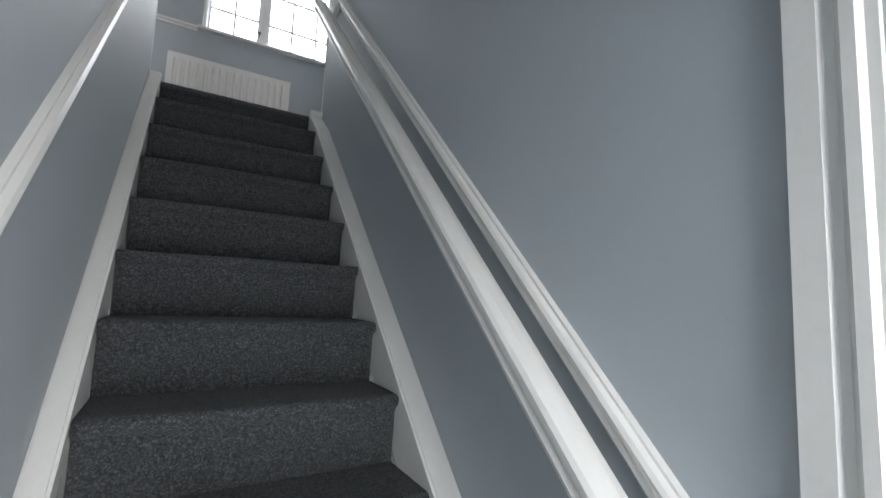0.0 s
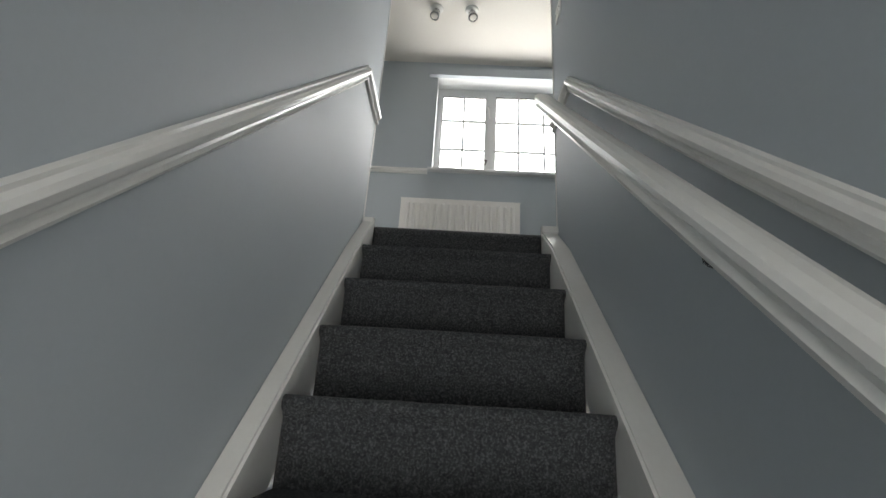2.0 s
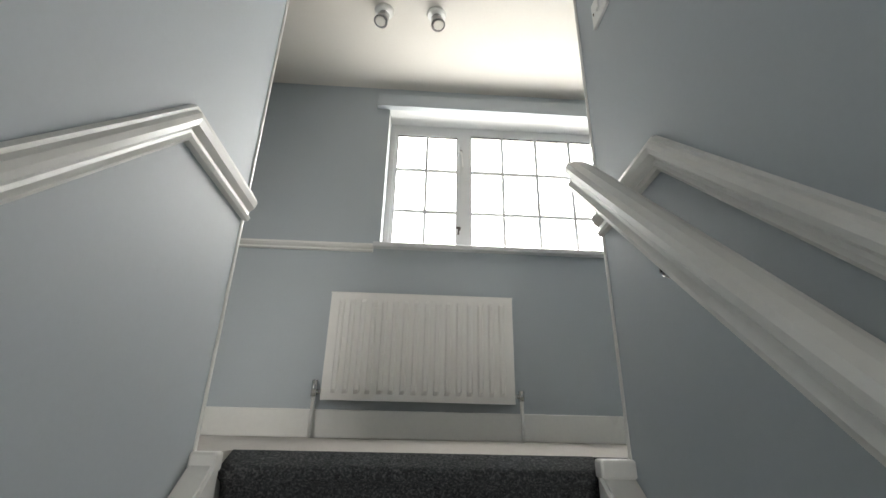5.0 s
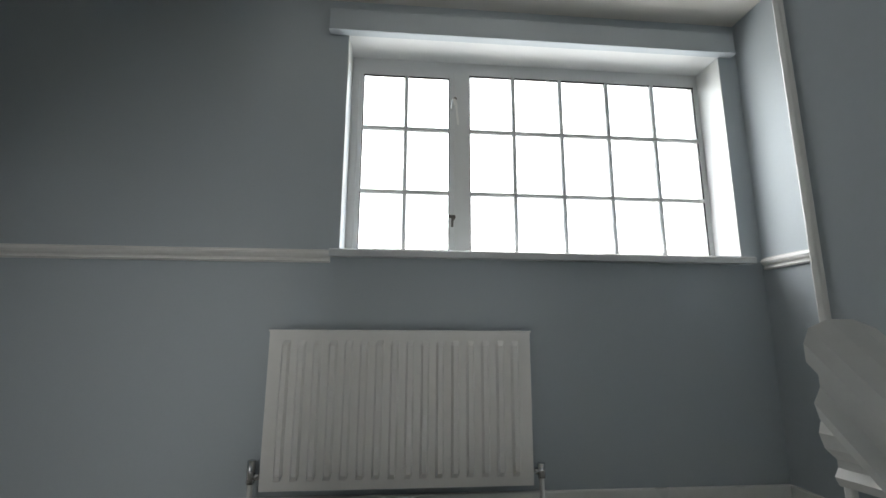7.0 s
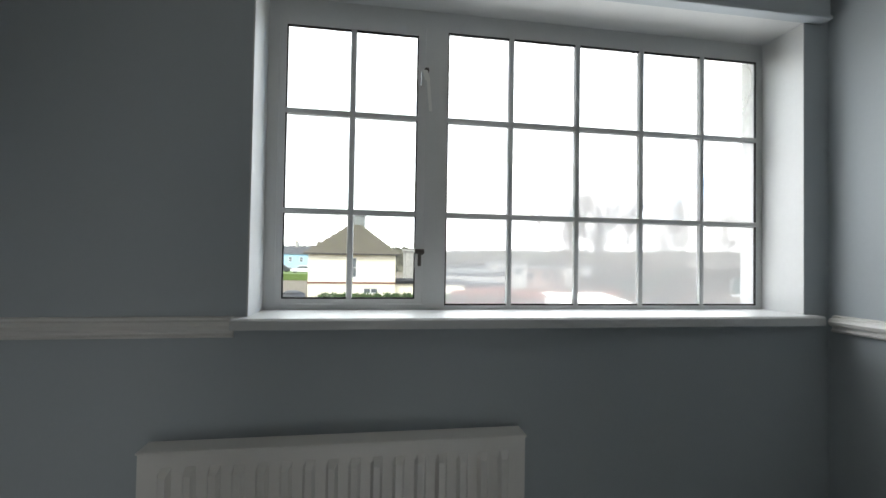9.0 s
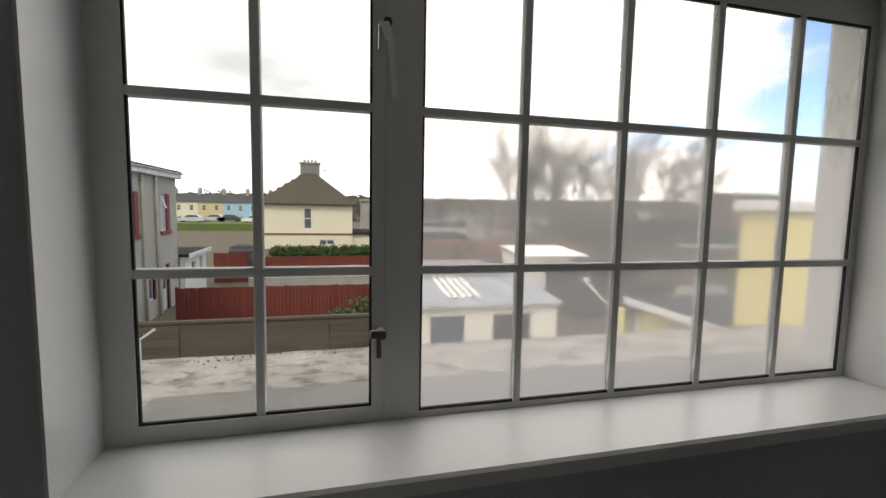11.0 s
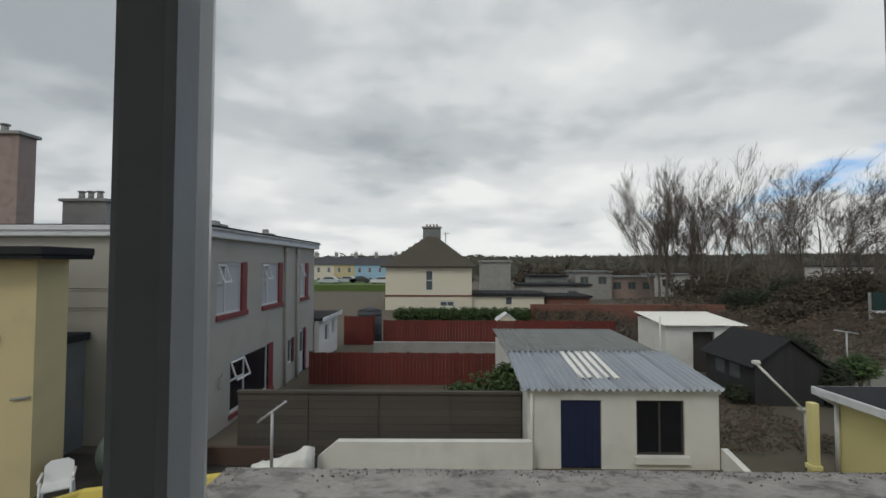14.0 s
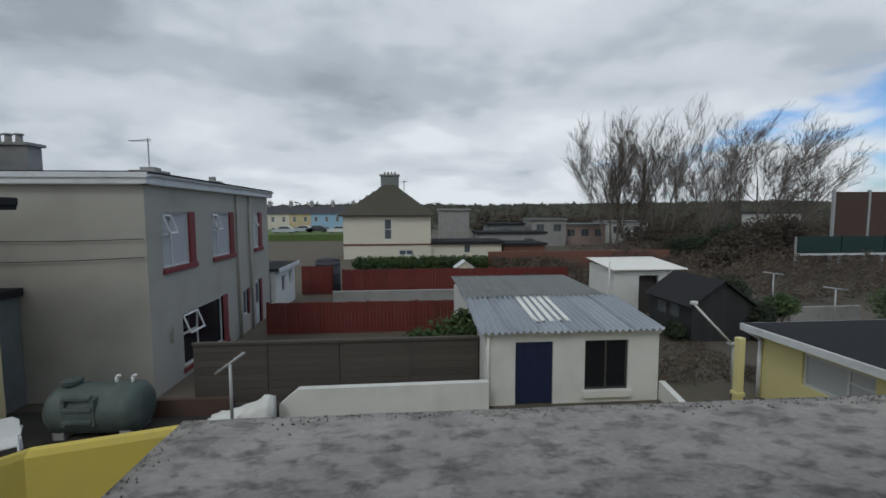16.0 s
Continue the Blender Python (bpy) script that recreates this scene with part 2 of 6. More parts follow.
M_TANK = mat("dull_green_tank_plastic", (0.075, 0.10, 0.088), 0.6, 0.1, 1.5, 40, 0.15, stain=(0.20, 0.22, 0.20), stain_amt=0.35)
M_SLATE = mat("mossy_brown_slate", (0.098, 0.086, 0.066), 0.9, 0.2, 0.6, 8, 0.4, stain=(0.11, 0.105, 0.06), stain_amt=0.6)
M_DSLATE = mat("dark_slate", (0.06, 0.062, 0.068), 0.8, 0.15, 0.5, 6, 0.3)
M_SKYBLUE = mat("sky_blue_render", (0.33, 0.52, 0.66), 0.8, 0.05, 0.6, 20, 0.2)
M_HEDGE = mat("clipped_hedge_leaves", (0.040, 0.074, 0.018), 0.8, 0.4, 0.8, 12, 0.6, island=0.5)
M_SHRUB = mat("shrub_leaves", (0.050, 0.084, 0.024), 0.75, 0.35, 1.5, 14, 0.4, island=0.5)
M_BRAMBLE = mat("brown_winter_scrub", (0.074, 0.053, 0.035), 0.9, 0.35, 0.5, 9, 0.5, island=0.55)
# woods colour is lightened to paint in the haze of distance
M_WOOD_HILL = mat("hazed_distant_woods", (0.085, 0.082, 0.062), 0.95, 0.3, 0.05, 0.8, 0.3, island=0.5)
M_EVER = mat("dark_evergreen_leaves", (0.026, 0.036, 0.017), 0.85, 0.35, 0.8, 12, 0.4, island=0.5)
M_UNDER = mat("dark_winter_undergrowth", (0.064, 0.049, 0.034), 0.95, 0.3, 0.4, 9, 0.4, island=0.5)
M_BARK = mat("grey_brown_bark", (0.15, 0.125, 0.10), 0.9, 0.2, 1.2, 14, 0.4, stretch=(1, 1, 0.3))
# twig colour raised towards grey, with the far trees' haze mixed in
M_TWIG = mat("haze_lightened_twigs", (0.145, 0.122, 0.105), 0.9, 0.2, 0.8, 10, 0.0)
M_GROUND = mat("yard_and_garden_ground", (0.115, 0.094, 0.070), 0.95, 0.2, 0.35, 14, 0.5, stain=(0.075, 0.08, 0.04), stain_amt=0.6)
M_GRASS = mat("grass_verge", (0.10, 0.15, 0.04), 0.9, 0.2, 0.4, 10, 0.4)
M_DARKSHED = mat("dark_creosoted_boards", (0.032, 0.032, 0.032), 0.85, 0.2, 2, 30, 0.3, per_object=0.15)
M_POLE = mat("galvanised_pole", (0.42, 0.42, 0.41), 0.5, 0.12, 4, 40, 0.1, metal=0.4)
M_DGREEN = mat("dark_green_sheet", (0.012, 0.038, 0.032), 0.6, 0.12, 1, 20, 0.1)
M_BROWNBOARD = mat("brown_fence_panel", (0.085, 0.05, 0.038), 0.85, 0.15, 0.8, 20, 0.2, per_object=0.1)
M_BRICKRED = mat("red_brown_wall", (0.19, 0.085, 0.06), 0.9, 0.2, 0.6, 14, 0.3)
M_CAR = [mat("car_paint_" + k, c, 0.3, 0.05, 2, 20, 0.0) for k, c in (("silver", (0.5, 0.52, 0.55)), ("dark", (0.04, 0.045, 0.05)), ("white", (0.7, 0.7, 0.7)))]
M_REVEAL = mat("smooth_white_masonry_paint", (0.80, 0.79, 0.76), 0.65, 0.03, 3, 60, 0.08)
M_TARMAC = mat("dark_yard_surface", (0.035, 0.031, 0.027), 0.85, 0.3, 0.9, 30, 0.4, stain=(0.06, 0.05, 0.04), stain_amt=0.5)
M_TYRE = mat("tyre_rubber", (0.02, 0.02, 0.02), 0.9, 0.1, 5, 40, 0.1)


# ---- building helpers ----
def bx(bm, x0, x1, y0, y1, z0, z1, bevel=0.0):
    r = bmesh.ops.create_cube(bm, size=1.0)
    vs = r["verts"]
    for v in vs:
        v.co = Vector(((x0 + x1) / 2 + v.co.x * (x1 - x0), (y0 + y1) / 2 + v.co.y * (y1 - y0), (z0 + z1) / 2 + v.co.z * (z1 - z0)))
    if bevel:
        es = list({e for v in vs for e in v.link_edges})
        bmesh.ops.bevel(bm, geom=es, offset=bevel, segments=2, affect="EDGES", profile=0.5)
    return vs


def cyl(bm, p0, p1, r0, r1=None, n=12, caps=True):
    r1 = r0 if r1 is None else r1
    p0, p1 = Vector(p0), Vector(p1)
    d = (p1 - p0).normalized()
    a = d.orthogonal().normalized()
    b = d.cross(a)
    rings = []
    for p, r in ((p0, r0), (p1, r1)):
        rings.append([bm.verts.new(p + (a * math.cos(2 * math.pi * i / n) + b * math.sin(2 * math.pi * i / n)) * r) for i in range(n)])
    for i in range(n):
        f = bm.faces.new((rings[0][i], rings[0][(i + 1) % n], rings[1][(i + 1) % n], rings[1][i]))
        f.smooth = n > 6
    if caps:
        bm.faces.new(rings[0][::-1])
        bm.faces.new(rings[1])


def loft(bm, profile, pts, A, B, smooth=False):
    """A closed profile carried along pts; A and B are the profile's axes."""
    A, B = Vector(A), Vector(B)
    rings = [[bm.verts.new(Vector(p) + A * u + B * v) for u, v in profile] for p in pts]
    k = len(profile)
    for r0, r1 in zip(rings, rings[1:]):
        for i in range(k):
            bm.faces.new((r0[i], r0[(i + 1) % k], r1[(i + 1) % k], r1[i])).smooth = smooth
    bm.faces.new(rings[0][::-1])
    bm.faces.new(rings[-1])
    bmesh.ops.recalc_face_normals(bm, faces=bm.faces)


def poly(bm, pts):
    return bm.faces.new([bm.verts.new(Vector(p)) for p in pts])


def prism(bm, pts, d):
    """A flat outline pts pushed along d into a solid."""
    d = Vector(d)
    a = [bm.verts.new(Vector(p)) for p in pts]
    b = [bm.verts.new(Vector(p) + d) for p in pts]
    k = len(pts)
    for i in range(k):
        bm.faces.new((a[i], a[(i + 1) % k], b[(i + 1) % k], b[i]))
    bm.faces.new(a[::-1])
    bm.faces.new(b)
    bmesh.ops.recalc_face_normals(bm, faces=bm.faces)


BASE = {}


def mesh_of(name, bm, material):
    me = bpy.data.meshes.new(name)
    bm.to_mesh(me)
    bm.free()
    for m in material if isinstance(material, (list, tuple)) else (material,):
        me.materials.append(m)
    return me


def part(name, bm, material, parent=None, label=""):
    """One mesh, in world coordinates, under a thing or a part."""
    ob = new(name, mesh_of(name, bm, material))
    if parent is not None:
        ob.parent = parent
        if parent in BASE:
            ob.matrix_parent_inverse = Matrix.Translation(-BASE[parent])
    if label:
        ob["label"] = label
    return ob


def thing(name, at, label, category, group="", kind=""):
    ob = new(name)
    ob.location = at
    ob.empty_display_size = 0.1
    BASE[ob] = Vector(at)
    return tagged(ob, label, category, group, kind)


def struct(name, bm, material, label, category):
    return tagged(part(name, bm, material), label, category, kind="structure")


def box_part(name, dims, material, parent, label="", bevel=0.0):
    bm = bmesh.new()
    bx(bm, *dims, bevel=bevel)
    return part(name, bm, material, parent, label)


def pierced(bm, axis, u0, u1, z0, z1, t0, t1, holes):
    """A wall along x (axis 'x', between y=t0 and t1) or along y, with holes (u0, u1, z0, z1) through it."""
    us = sorted({u0, u1, *[h[0] for h in holes], *[h[1] for h in holes]})
    zs = sorted({z0, z1, *[h[2] for h in holes], *[h[3] for h in holes]})
    for a, b in zip(us, us[1:]):
        for c, d in zip(zs, zs[1:]):
            mu, mz = (a + b) / 2, (c + d) / 2
            if any(h[0] < mu < h[1] and h[2] < mz < h[3] for h in holes):
                continue
            if axis == "x":
                bx(bm, a, b, t0, t1, c, d)
            else:
                bx(bm, t0, t1, a, b, c, d)
    bmesh.ops.remove_doubles(bm, verts=bm.verts, dist=0.0005)
    seen = {}
    for f in list(bm.faces):
        seen.setdefault(tuple(sorted(v.index for v in f.verts)), []).append(f)
    bm.verts.index_update()
    seen = {}
    for f in bm.faces:
        seen.setdefault(frozenset(v.index for v in f.verts), []).append(f)
    bmesh.ops.delete(bm, geom=[f for fs in seen.values() if len(fs) > 1 for f in fs], context="FACES_ONLY")

# ---- the stair and the landing ----
GF = -2.52                      # ground floor
CEIL = 1.945
XL, XR = 0.0, 0.875             # stair walls
YW, YG = 1.145, 1.294           # window wall's face, glass
RIS, GO = 0.1948, 0.2027


def nosing(i):
    return (0.0, 0.0) if i == 0 else (-0.230 - GO * (i - 1), 0.0095 - RIS * i)


bm = bmesh.new()
pierced(bm, "y", -4.2, -0.035, GF, CEIL, -0.10, XL, [])
struct("wall_stair_left", bm, M_WALL, "blue-grey painted stairwell wall with a white dado rail", "wall")
bm = bmesh.new()
pierced(bm, "y", -4.2, -0.03, GF, CEIL, XR, XR + 0.10, [(-3.42, -2.53, GF, GF + 2.03)])
struct("wall_stair_right", bm, M_WALL, "blue-grey painted stairwell wall behind the handrail", "wall")
bm = bmesh.new()
pierced(bm, "x", -1.7, 1.95, -0.25, CEIL + 0.2, YW, YG + 0.018, [(0.203, 1.746, 0.928, 1.795)])
struct("wall_window", bm, M_WALL, "blue-grey painted landing wall with the window", "wall")
bm = bmesh.new()
pierced(bm, "x", -1.7, 1.95, -0.25, CEIL + 0.2, YG + 0.018, 1.42, [(0.18, 1.79, 0.90, 1.81)])
struct("wall_window_outer", bm, M_REVEAL, "white painted outer reveal round the window", "wall")
bm = bmesh.new()
bx(bm, 1.83, 1.95, -1.3, YW, -0.25, CEIL)
struct("wall_landing_right", bm, M_WALL, "blue-grey painted landing side wall with a switch", "wall")
bm = bmesh.new()
pierced(bm, "y", -0.12, YW, -0.25, CEIL, -1.7, -1.6, [])
struct("wall_landing_left", bm, M_WALL, "blue-grey painted wall at the landing's far end", "wall")
bm = bmesh.new()
pierced(bm, "x", -1.6, -0.10, -0.25, CEIL, -0.12, -0.02, [(-1.16, -0.40, 0.0, 1.93)])
struct("wall_landing_back", bm, M_WALL, "blue-grey painted wall of the landing", "wall")
bm = bmesh.new()
bx(bm, -1.6, -1.5, -1.4, -0.12, -0.25, CEIL)
bx(bm, -1.5, -0.10, -1.4, -1.3, -0.25, CEIL)
bx(bm, -1.5, -0.10, -1.3, -0.12, -0.22, 0.0)
struct("wall_bedroom", bm, M_CEIL, "pale walls of the room beyond the landing doorway", "wall")
bm = bmesh.new()
for d in ((-1.16, -1.142, -0.121, -0.019, 0.0, 1.93), (-0.418, -0.40, -0.121, -0.019, 0.0, 1.93), (-1.142, -0.418, -0.121, -0.019, 1.912, 1.93), (-1.23, -1.16, -0.019, -0.002, 0.0, 2.0), (-0.40, -0.33, -0.019, -0.002, 0.0, 2.0), (-1.16, -0.40, -0.019, -0.002, 1.93, 2.0)):
    bx(bm, *d)
tagged(part("trim_landing_doorway", bm, M_TRIM), "white lining and architrave of the landing doorway", "architrave", kind="structure")
bm = bmesh.new()
bx(bm, XR + 0.10, 1.83, -1.3, -1.2, -0.25, CEIL)
struct("wall_landing_alcove", bm, M_WALL, "blue-grey painted wall closing the landing", "wall")
bm = bmesh.new()
pierced(bm, "x", XL, XR, GF, CEIL, -4.2, -4.1, [(0.06, 0.82, -2.1, -0.5)])
struct("wall_hall_front", bm, M_WALL, "blue-grey painted hall wall with the glazed entrance", "wall")
bm = bmesh.new()
bx(bm, -1.7, 1.95, -4.2, YW, CEIL, CEIL + 0.12)
struct("ceiling", bm, M_CEIL, "off-white painted ceiling over stair and landing", "ceiling")
bm = bmesh.new()
bx(bm, XL, XR, -4.1, nosing(12)[0] + 0.02, GF - 0.12, GF)
struct("floor_hall", bm, M_CARPET, "charcoal grey carpet on the hall floor", "floor")
bm = bmesh.new()
bx(bm, -1.6, 1.83, 0.06, YW, -0.22, 0.0)
bx(bm, XR + 0.1, 1.83, -1.2, 0.06, -0.22, 0.0)
bx(bm, -1.6, 0.038, -0.035, 0.06, -0.22, 0.0)
struct("floor_landing", bm, M_LANDING, "pale grey-beige short carpet on the landing floor", "floor")
bm = bmesh.new()
bx(bm, 0.83, XR + 0.1, -0.03, 0.06, -0.22, 0.0)
struct("floor_edge", bm, M_CARPET, "charcoal carpet at the end of the stair wall", "floor")

# the flight: carpeted treads with rolled nosings, white strings
stair = thing("staircase", (0.44, -1.2, GF), "narrow straight flight carpeted in speckled charcoal with white strings", "staircase")
for i in range(13):
    y, z = nosing(i)
    z -= 0.02 if i == 0 else 0.0
    y_up = 0.06 if i == 0 else nosing(i - 1)[0] + 0.035
    x0, x1 = (0.04, 0.828) if i == 0 else (0.0545, 0.7995)
    bm = bmesh.new()
    prof = [(y_up, z if i else 0.001), (y + 0.018, z), (y + 0.006, z - 0.004), (y, z - 0.015), (y + 0.003, z - 0.028), (y + 0.016, z - 0.036), (y + 0.026, z - 0.05), (y + 0.034, z - RIS - 0.004), (y_up, z - RIS - 0.004)]
    segs = 24
    rings = []
    for k in range(segs + 1):
        x = x0 + (x1 - x0) * k / segs
        w = [0.0035 * noise.noise(Vector((x * 9, i * 3.1, q))) if 0 < q < 7 else 0.0 for q in range(9)]
        rings.append([bm.verts.new((x, py + w[q], pz + w[q] * 0.7)) for q, (py, pz) in enumerate(prof)])
    for r0, r1 in zip(rings, rings[1:]):
        for q in range(9):
            bm.faces.new((r0[q], r1[q], r1[(q + 1) % 9], r0[(q + 1) % 9])).smooth = 0 < q < 7
    bm.faces.new(rings[0])
    bm.faces.new(rings[-1][::-1])
    bmesh.ops.recalc_face_normals(bm, faces=bm.faces)
    part("step", bm, M_CARPET, stair)
for side, (xa, xb) in (("left", (XL + 0.001, 0.054)), ("right", (0.80, XR - 0.001))):
    bm = bmesh.new()
    yb = nosing(12)[0]
    top = 0.036 if side == "left" else 0.018
    rise = 0.026 if side == "left" else 0.034
    outline = [(-0.030, top - 0.034), (-0.030, -0.20), (yb, yb - 0.20), (yb, -12 * RIS + rise), (nosing(1)[0], -RIS + rise)]
    prism(bm, [(xa, y, max(z, GF)) for y, z in outline], (xb - xa, 0, 0))
    bmesh.ops.bevel(bm, geom=[e for e in bm.edges if abs((e.verts[0].co - e.verts[1].co).x) < 0.001], offset=0.007, segments=2, affect="EDGES")
    st = part("string", bm, M_TRIM, stair, "white painted string board")
    box_part("newel_cap", (xa, xb, -0.058, -0.020, -0.034, 0.002), M_TRIM, stair, "white capped end of the string", 0.006)

# dado rails
DADO = [(0, 0), (0.012, 0.0), (0.016, 0.008), (0.011, 0.016), (0.011, 0.024), (0.022, 0.034), (0.026, 0.048), (0.022, 0.060), (0.012, 0.066), (0.012, 0.074), (0, 0.078)]
for name, x, s, knee, low in (("dado_rail_left", XL, 1, -0.335, -2.36), ("dado_rail_right", XR, -1, -0.318, -2.355)):
    bm = bmesh.new()
    loft(bm, [(u * s, v) for u, v in DADO], [(x, low, low + 0.922 - 0.078), (x, knee, 0.592 - 0.078), (x, -0.03, 0.578 - 0.078)], (1, 0, 0), (0, 0, 1))
    tagged(part(name, bm, M_TRIM), "white gloss dado rail following the stair slope", "dado rail", kind="structure")
bm = bmesh.new()
loft(bm, [(-u, v * 0.62) for u, v in DADO], [(-1.6, YW, 0.882), (0.176, YW, 0.884)], (0, 1, 0), (0, 0, 1))
tagged(part("dado_rail_landing", bm, M_TRIM), "white gloss dado rail running to the window sill", "dado rail", kind="structure")
bm = bmesh.new()
loft(bm, [(-u, v * 0.62) for u, v in DADO], [(1.83, YW - 0.02, 0.884), (1.83, -1.2, 0.884)], (1, 0, 0), (0, 0, 1))
tagged(part("dado_rail_side", bm, M_TRIM), "white gloss dado rail on the landing side wall", "dado rail", kind="structure")

# corner beads at the wall ends
for x0, x1, nm in ((-0.006, 0.004, "corner_trim_left"), (XR - 0.004, XR + 0.006, "corner_trim_right")):
    bm = bmesh.new()
    y0 = -0.041 if x0 < 0.5 else -0.036
    bx(bm, x0, x1, y0, y0 + 0.012, 0.0, CEIL, 0.003)
    tagged(part(nm, bm, M_TRIM), "slim white corner bead at the wall's end", "trim", kind="structure")

# handrail on brackets
rail = thing("handrail", (0.795, -1.2, -0.5), "thick white gloss handrail on metal brackets beside the stair", "handrail")
bm = bmesh.new()
RP = [(-0.032, 0.010), (-0.029, 0.0), (0.030, 0.0), (0.034, 0.010), (0.026, 0.020), (0.026, 0.028), (0.036, 0.036), (0.038, 0.048), (0.032, 0.058), (0.012, 0.064), (-0.010, 0.064), (-0.028, 0.058), (-0.034, 0.048), (-0.034, 0.036), (-0.025, 0.028), (-0.025, 0.020)]
loft(bm, [(u, v * 1.2) for u, v in RP], [(0.795, -2.45, -1.672), (0.795, -0.120, 0.578)], (1, 0, 0), (0, 0, 1))
part("rail", bm, M_TRIM, rail)
for y in (-0.40, -1.26, -2.20):
    bm = bmesh.new()
    z = y * 0.9657 + 0.694
    cyl(bm, (0.795, y, z + 0.003), (0.795, y, z - 0.03), 0.007, n=10)
    cyl(bm, (0.795, y, z - 0.028), (XR - 0.004, y, z - 0.055), 0.007, n=10)
    cyl(bm, (XR - 0.006, y, z - 0.055), (XR + 0.0, y, z - 0.055), 0.026, n=18)
    br = part("bracket", bm, M_CHROME, rail, "small chrome bracket")
    bm = bmesh.new()
    prism(bm, [(0.783, y - 0.035, z - 0.036), (0.783, y + 0.035, z + 0.034), (0.783, y + 0.035, z + 0.029), (0.783, y - 0.035, z - 0.041)], (0.024, 0, 0))
    part("saddle", bm, M_DARKMET, br)

# skirtings
for k, d in enumerate(((-1.6, 1.83, YW - 0.018, YW, 0.0, 0.118), (1.812, 1.83, -1.2, YW - 0.018, 0.0, 0.118), (XR + 0.1, XR + 0.118, -1.2, -0.03, 0.0, 0.118))):
    bm = bmesh.new()
    bx(bm, *d, bevel=0.004)
    tagged(part("baseboard_%d" % (k + 1), bm, M_TRIM), "white painted skirting board", "baseboard", kind="structure")

# doorway at the foot of the stair: architrave and closed door
bm = bmesh.new()
AR = [(0, 0), (0.02, 0.0), (0.02, -0.035), (0.014, -0.04), (0.014, -0.05), (0.024, -0.058), (0.024, -0.072), (0.014, -0.078), (0.014, -0.09), (0.0, -0.09)]
loft(bm, [(-u, v) for u, v in AR], [(XR, -2.399, GF), (XR, -2.399, GF + 2.12)], (1, 0, 0), (0, 1, 0))
bx(bm, XR - 0.02, XR, -3.56, -2.489, GF + 2.03, GF + 2.12)
bx(bm, XR - 0.02, XR, -3.56, -3.47, GF, GF + 2.03)
tagged(part("trim_doorway", bm, M_TRIM), "white moulded door architrave at the stair foot", "architrave", kind="structure")
bm = bmesh.new()
bx(bm, XR + 0.1, XR + 1.2, -3.6, -3.5, GF, GF + 2.2)
bx(bm, XR + 0.1, XR + 1.2, -2.45, -2.35, GF, GF + 2.2)
bx(bm, XR + 1.2, XR + 1.3, -3.6, -2.35, GF, GF + 2.2)
bx(bm, XR + 0.1, XR + 1.2, -3.5, -2.45, GF - 0.1, GF)
bx(bm, XR + 0.1, XR + 1.2, -3.5, -2.45, GF + 2.1, GF + 2.2)
struct("wall_side_room", bm, M_CEIL, "pale walls of the room off the stair foot", "wall")
bm = bmesh.new()
for d in ((XR + 0.001, XR + 0.099, -2.55, -2.531, GF, GF + 2.03), (XR + 0.001, XR + 0.099, -3.419, -3.40, GF, GF + 2.03), (XR + 0.001, XR + 0.099, -3.40, -2.55, GF + 2.01, GF + 2.029)):
    bx(bm, *d)
tagged(part("trim_door_lining", bm, M_TRIM), "white painted lining of the open doorway", "door lining", kind="structure")
entrance = thing("door_2", (0.44, -4.13, GF), "frosted glass entrance light in the hall wall", "window", kind="structure")
bm = bmesh.new()
pierced(bm, "x", 0.06, 0.82, -2.1, -0.5, -4.16, -4.12, [(0.12, 0.76, -2.04, -0.56)])
part("frame", bm, M_TRIM, entrance)
gl = box_part("pane", (0.12, 0.76, -4.145, -4.135, -2.04, -0.56), M_GLASS, entrance)
gl.visible_shadow = False

# ---- the landing window ----
win = thing("window_1", (0.98, YG, 0.947), "white framed window with glazing bars, partly misted", "window", kind="structure")
ZT, Z1, Z2, ZB = 1.735, 1.478, 1.203, 0.943
G1, G2 = (0.250, 0.615), (0.703, 1.722)
bm = bmesh.new()
pierced(bm, "x", 0.203, 1.746, 0.930, 1.795, YG - 0.010, YG + 0.008, [(G1[0] - 0.014, G1[1] + 0.024, ZB + 0.004, ZT + 0.006), (G2[0], G2[1], ZB, ZT)])
fr = part("frame", bm, M_UPVC, win)
bm = bmesh.new()
pierced(bm, "x", G1[0] - 0.013, G1[1] + 0.023, ZB + 0.005, ZT + 0.005, YG - 0.013, YG + 0.006, [(G1[0] + 0.004, G1[1] + 0.002, ZB + 0.018, ZT - 0.018)])
sash = part("sash", bm, M_UPVC, win, "opening casement on the hinge side")
for x0, x1, y, inset in ((G1[0] + 0.004, G1[1] + 0.002, YG - 0.007, 0.018), (G2[0], G2[1], YG - 0.006, 0.0)):
    bm = bmesh.new()
    pierced(bm, "x", x0 - 0.002, x1 + 0.002, ZB + inset - 0.001, ZT - inset + 0.001, y - 0.002, y + 0.003, [(x0 + 0.004, x1 - 0.004, ZB + inset + 0.005, ZT - inset - 0.005)])
    part("gasket", bm, M_SEAL, win, "thin black rubber gasket")
ZS = (ZB, Z2, Z1, ZT)


BAR = [(-0.003, -0.0086), (-0.0095, -0.0072), (-0.0105, -0.005), (-0.0105, 0.005), (-0.0095, 0.0072), (-0.003, 0.0086), (0.003, 0.0086), (0.009, 0.006), (0.009, -0.006), (0.003, -0.0086)]


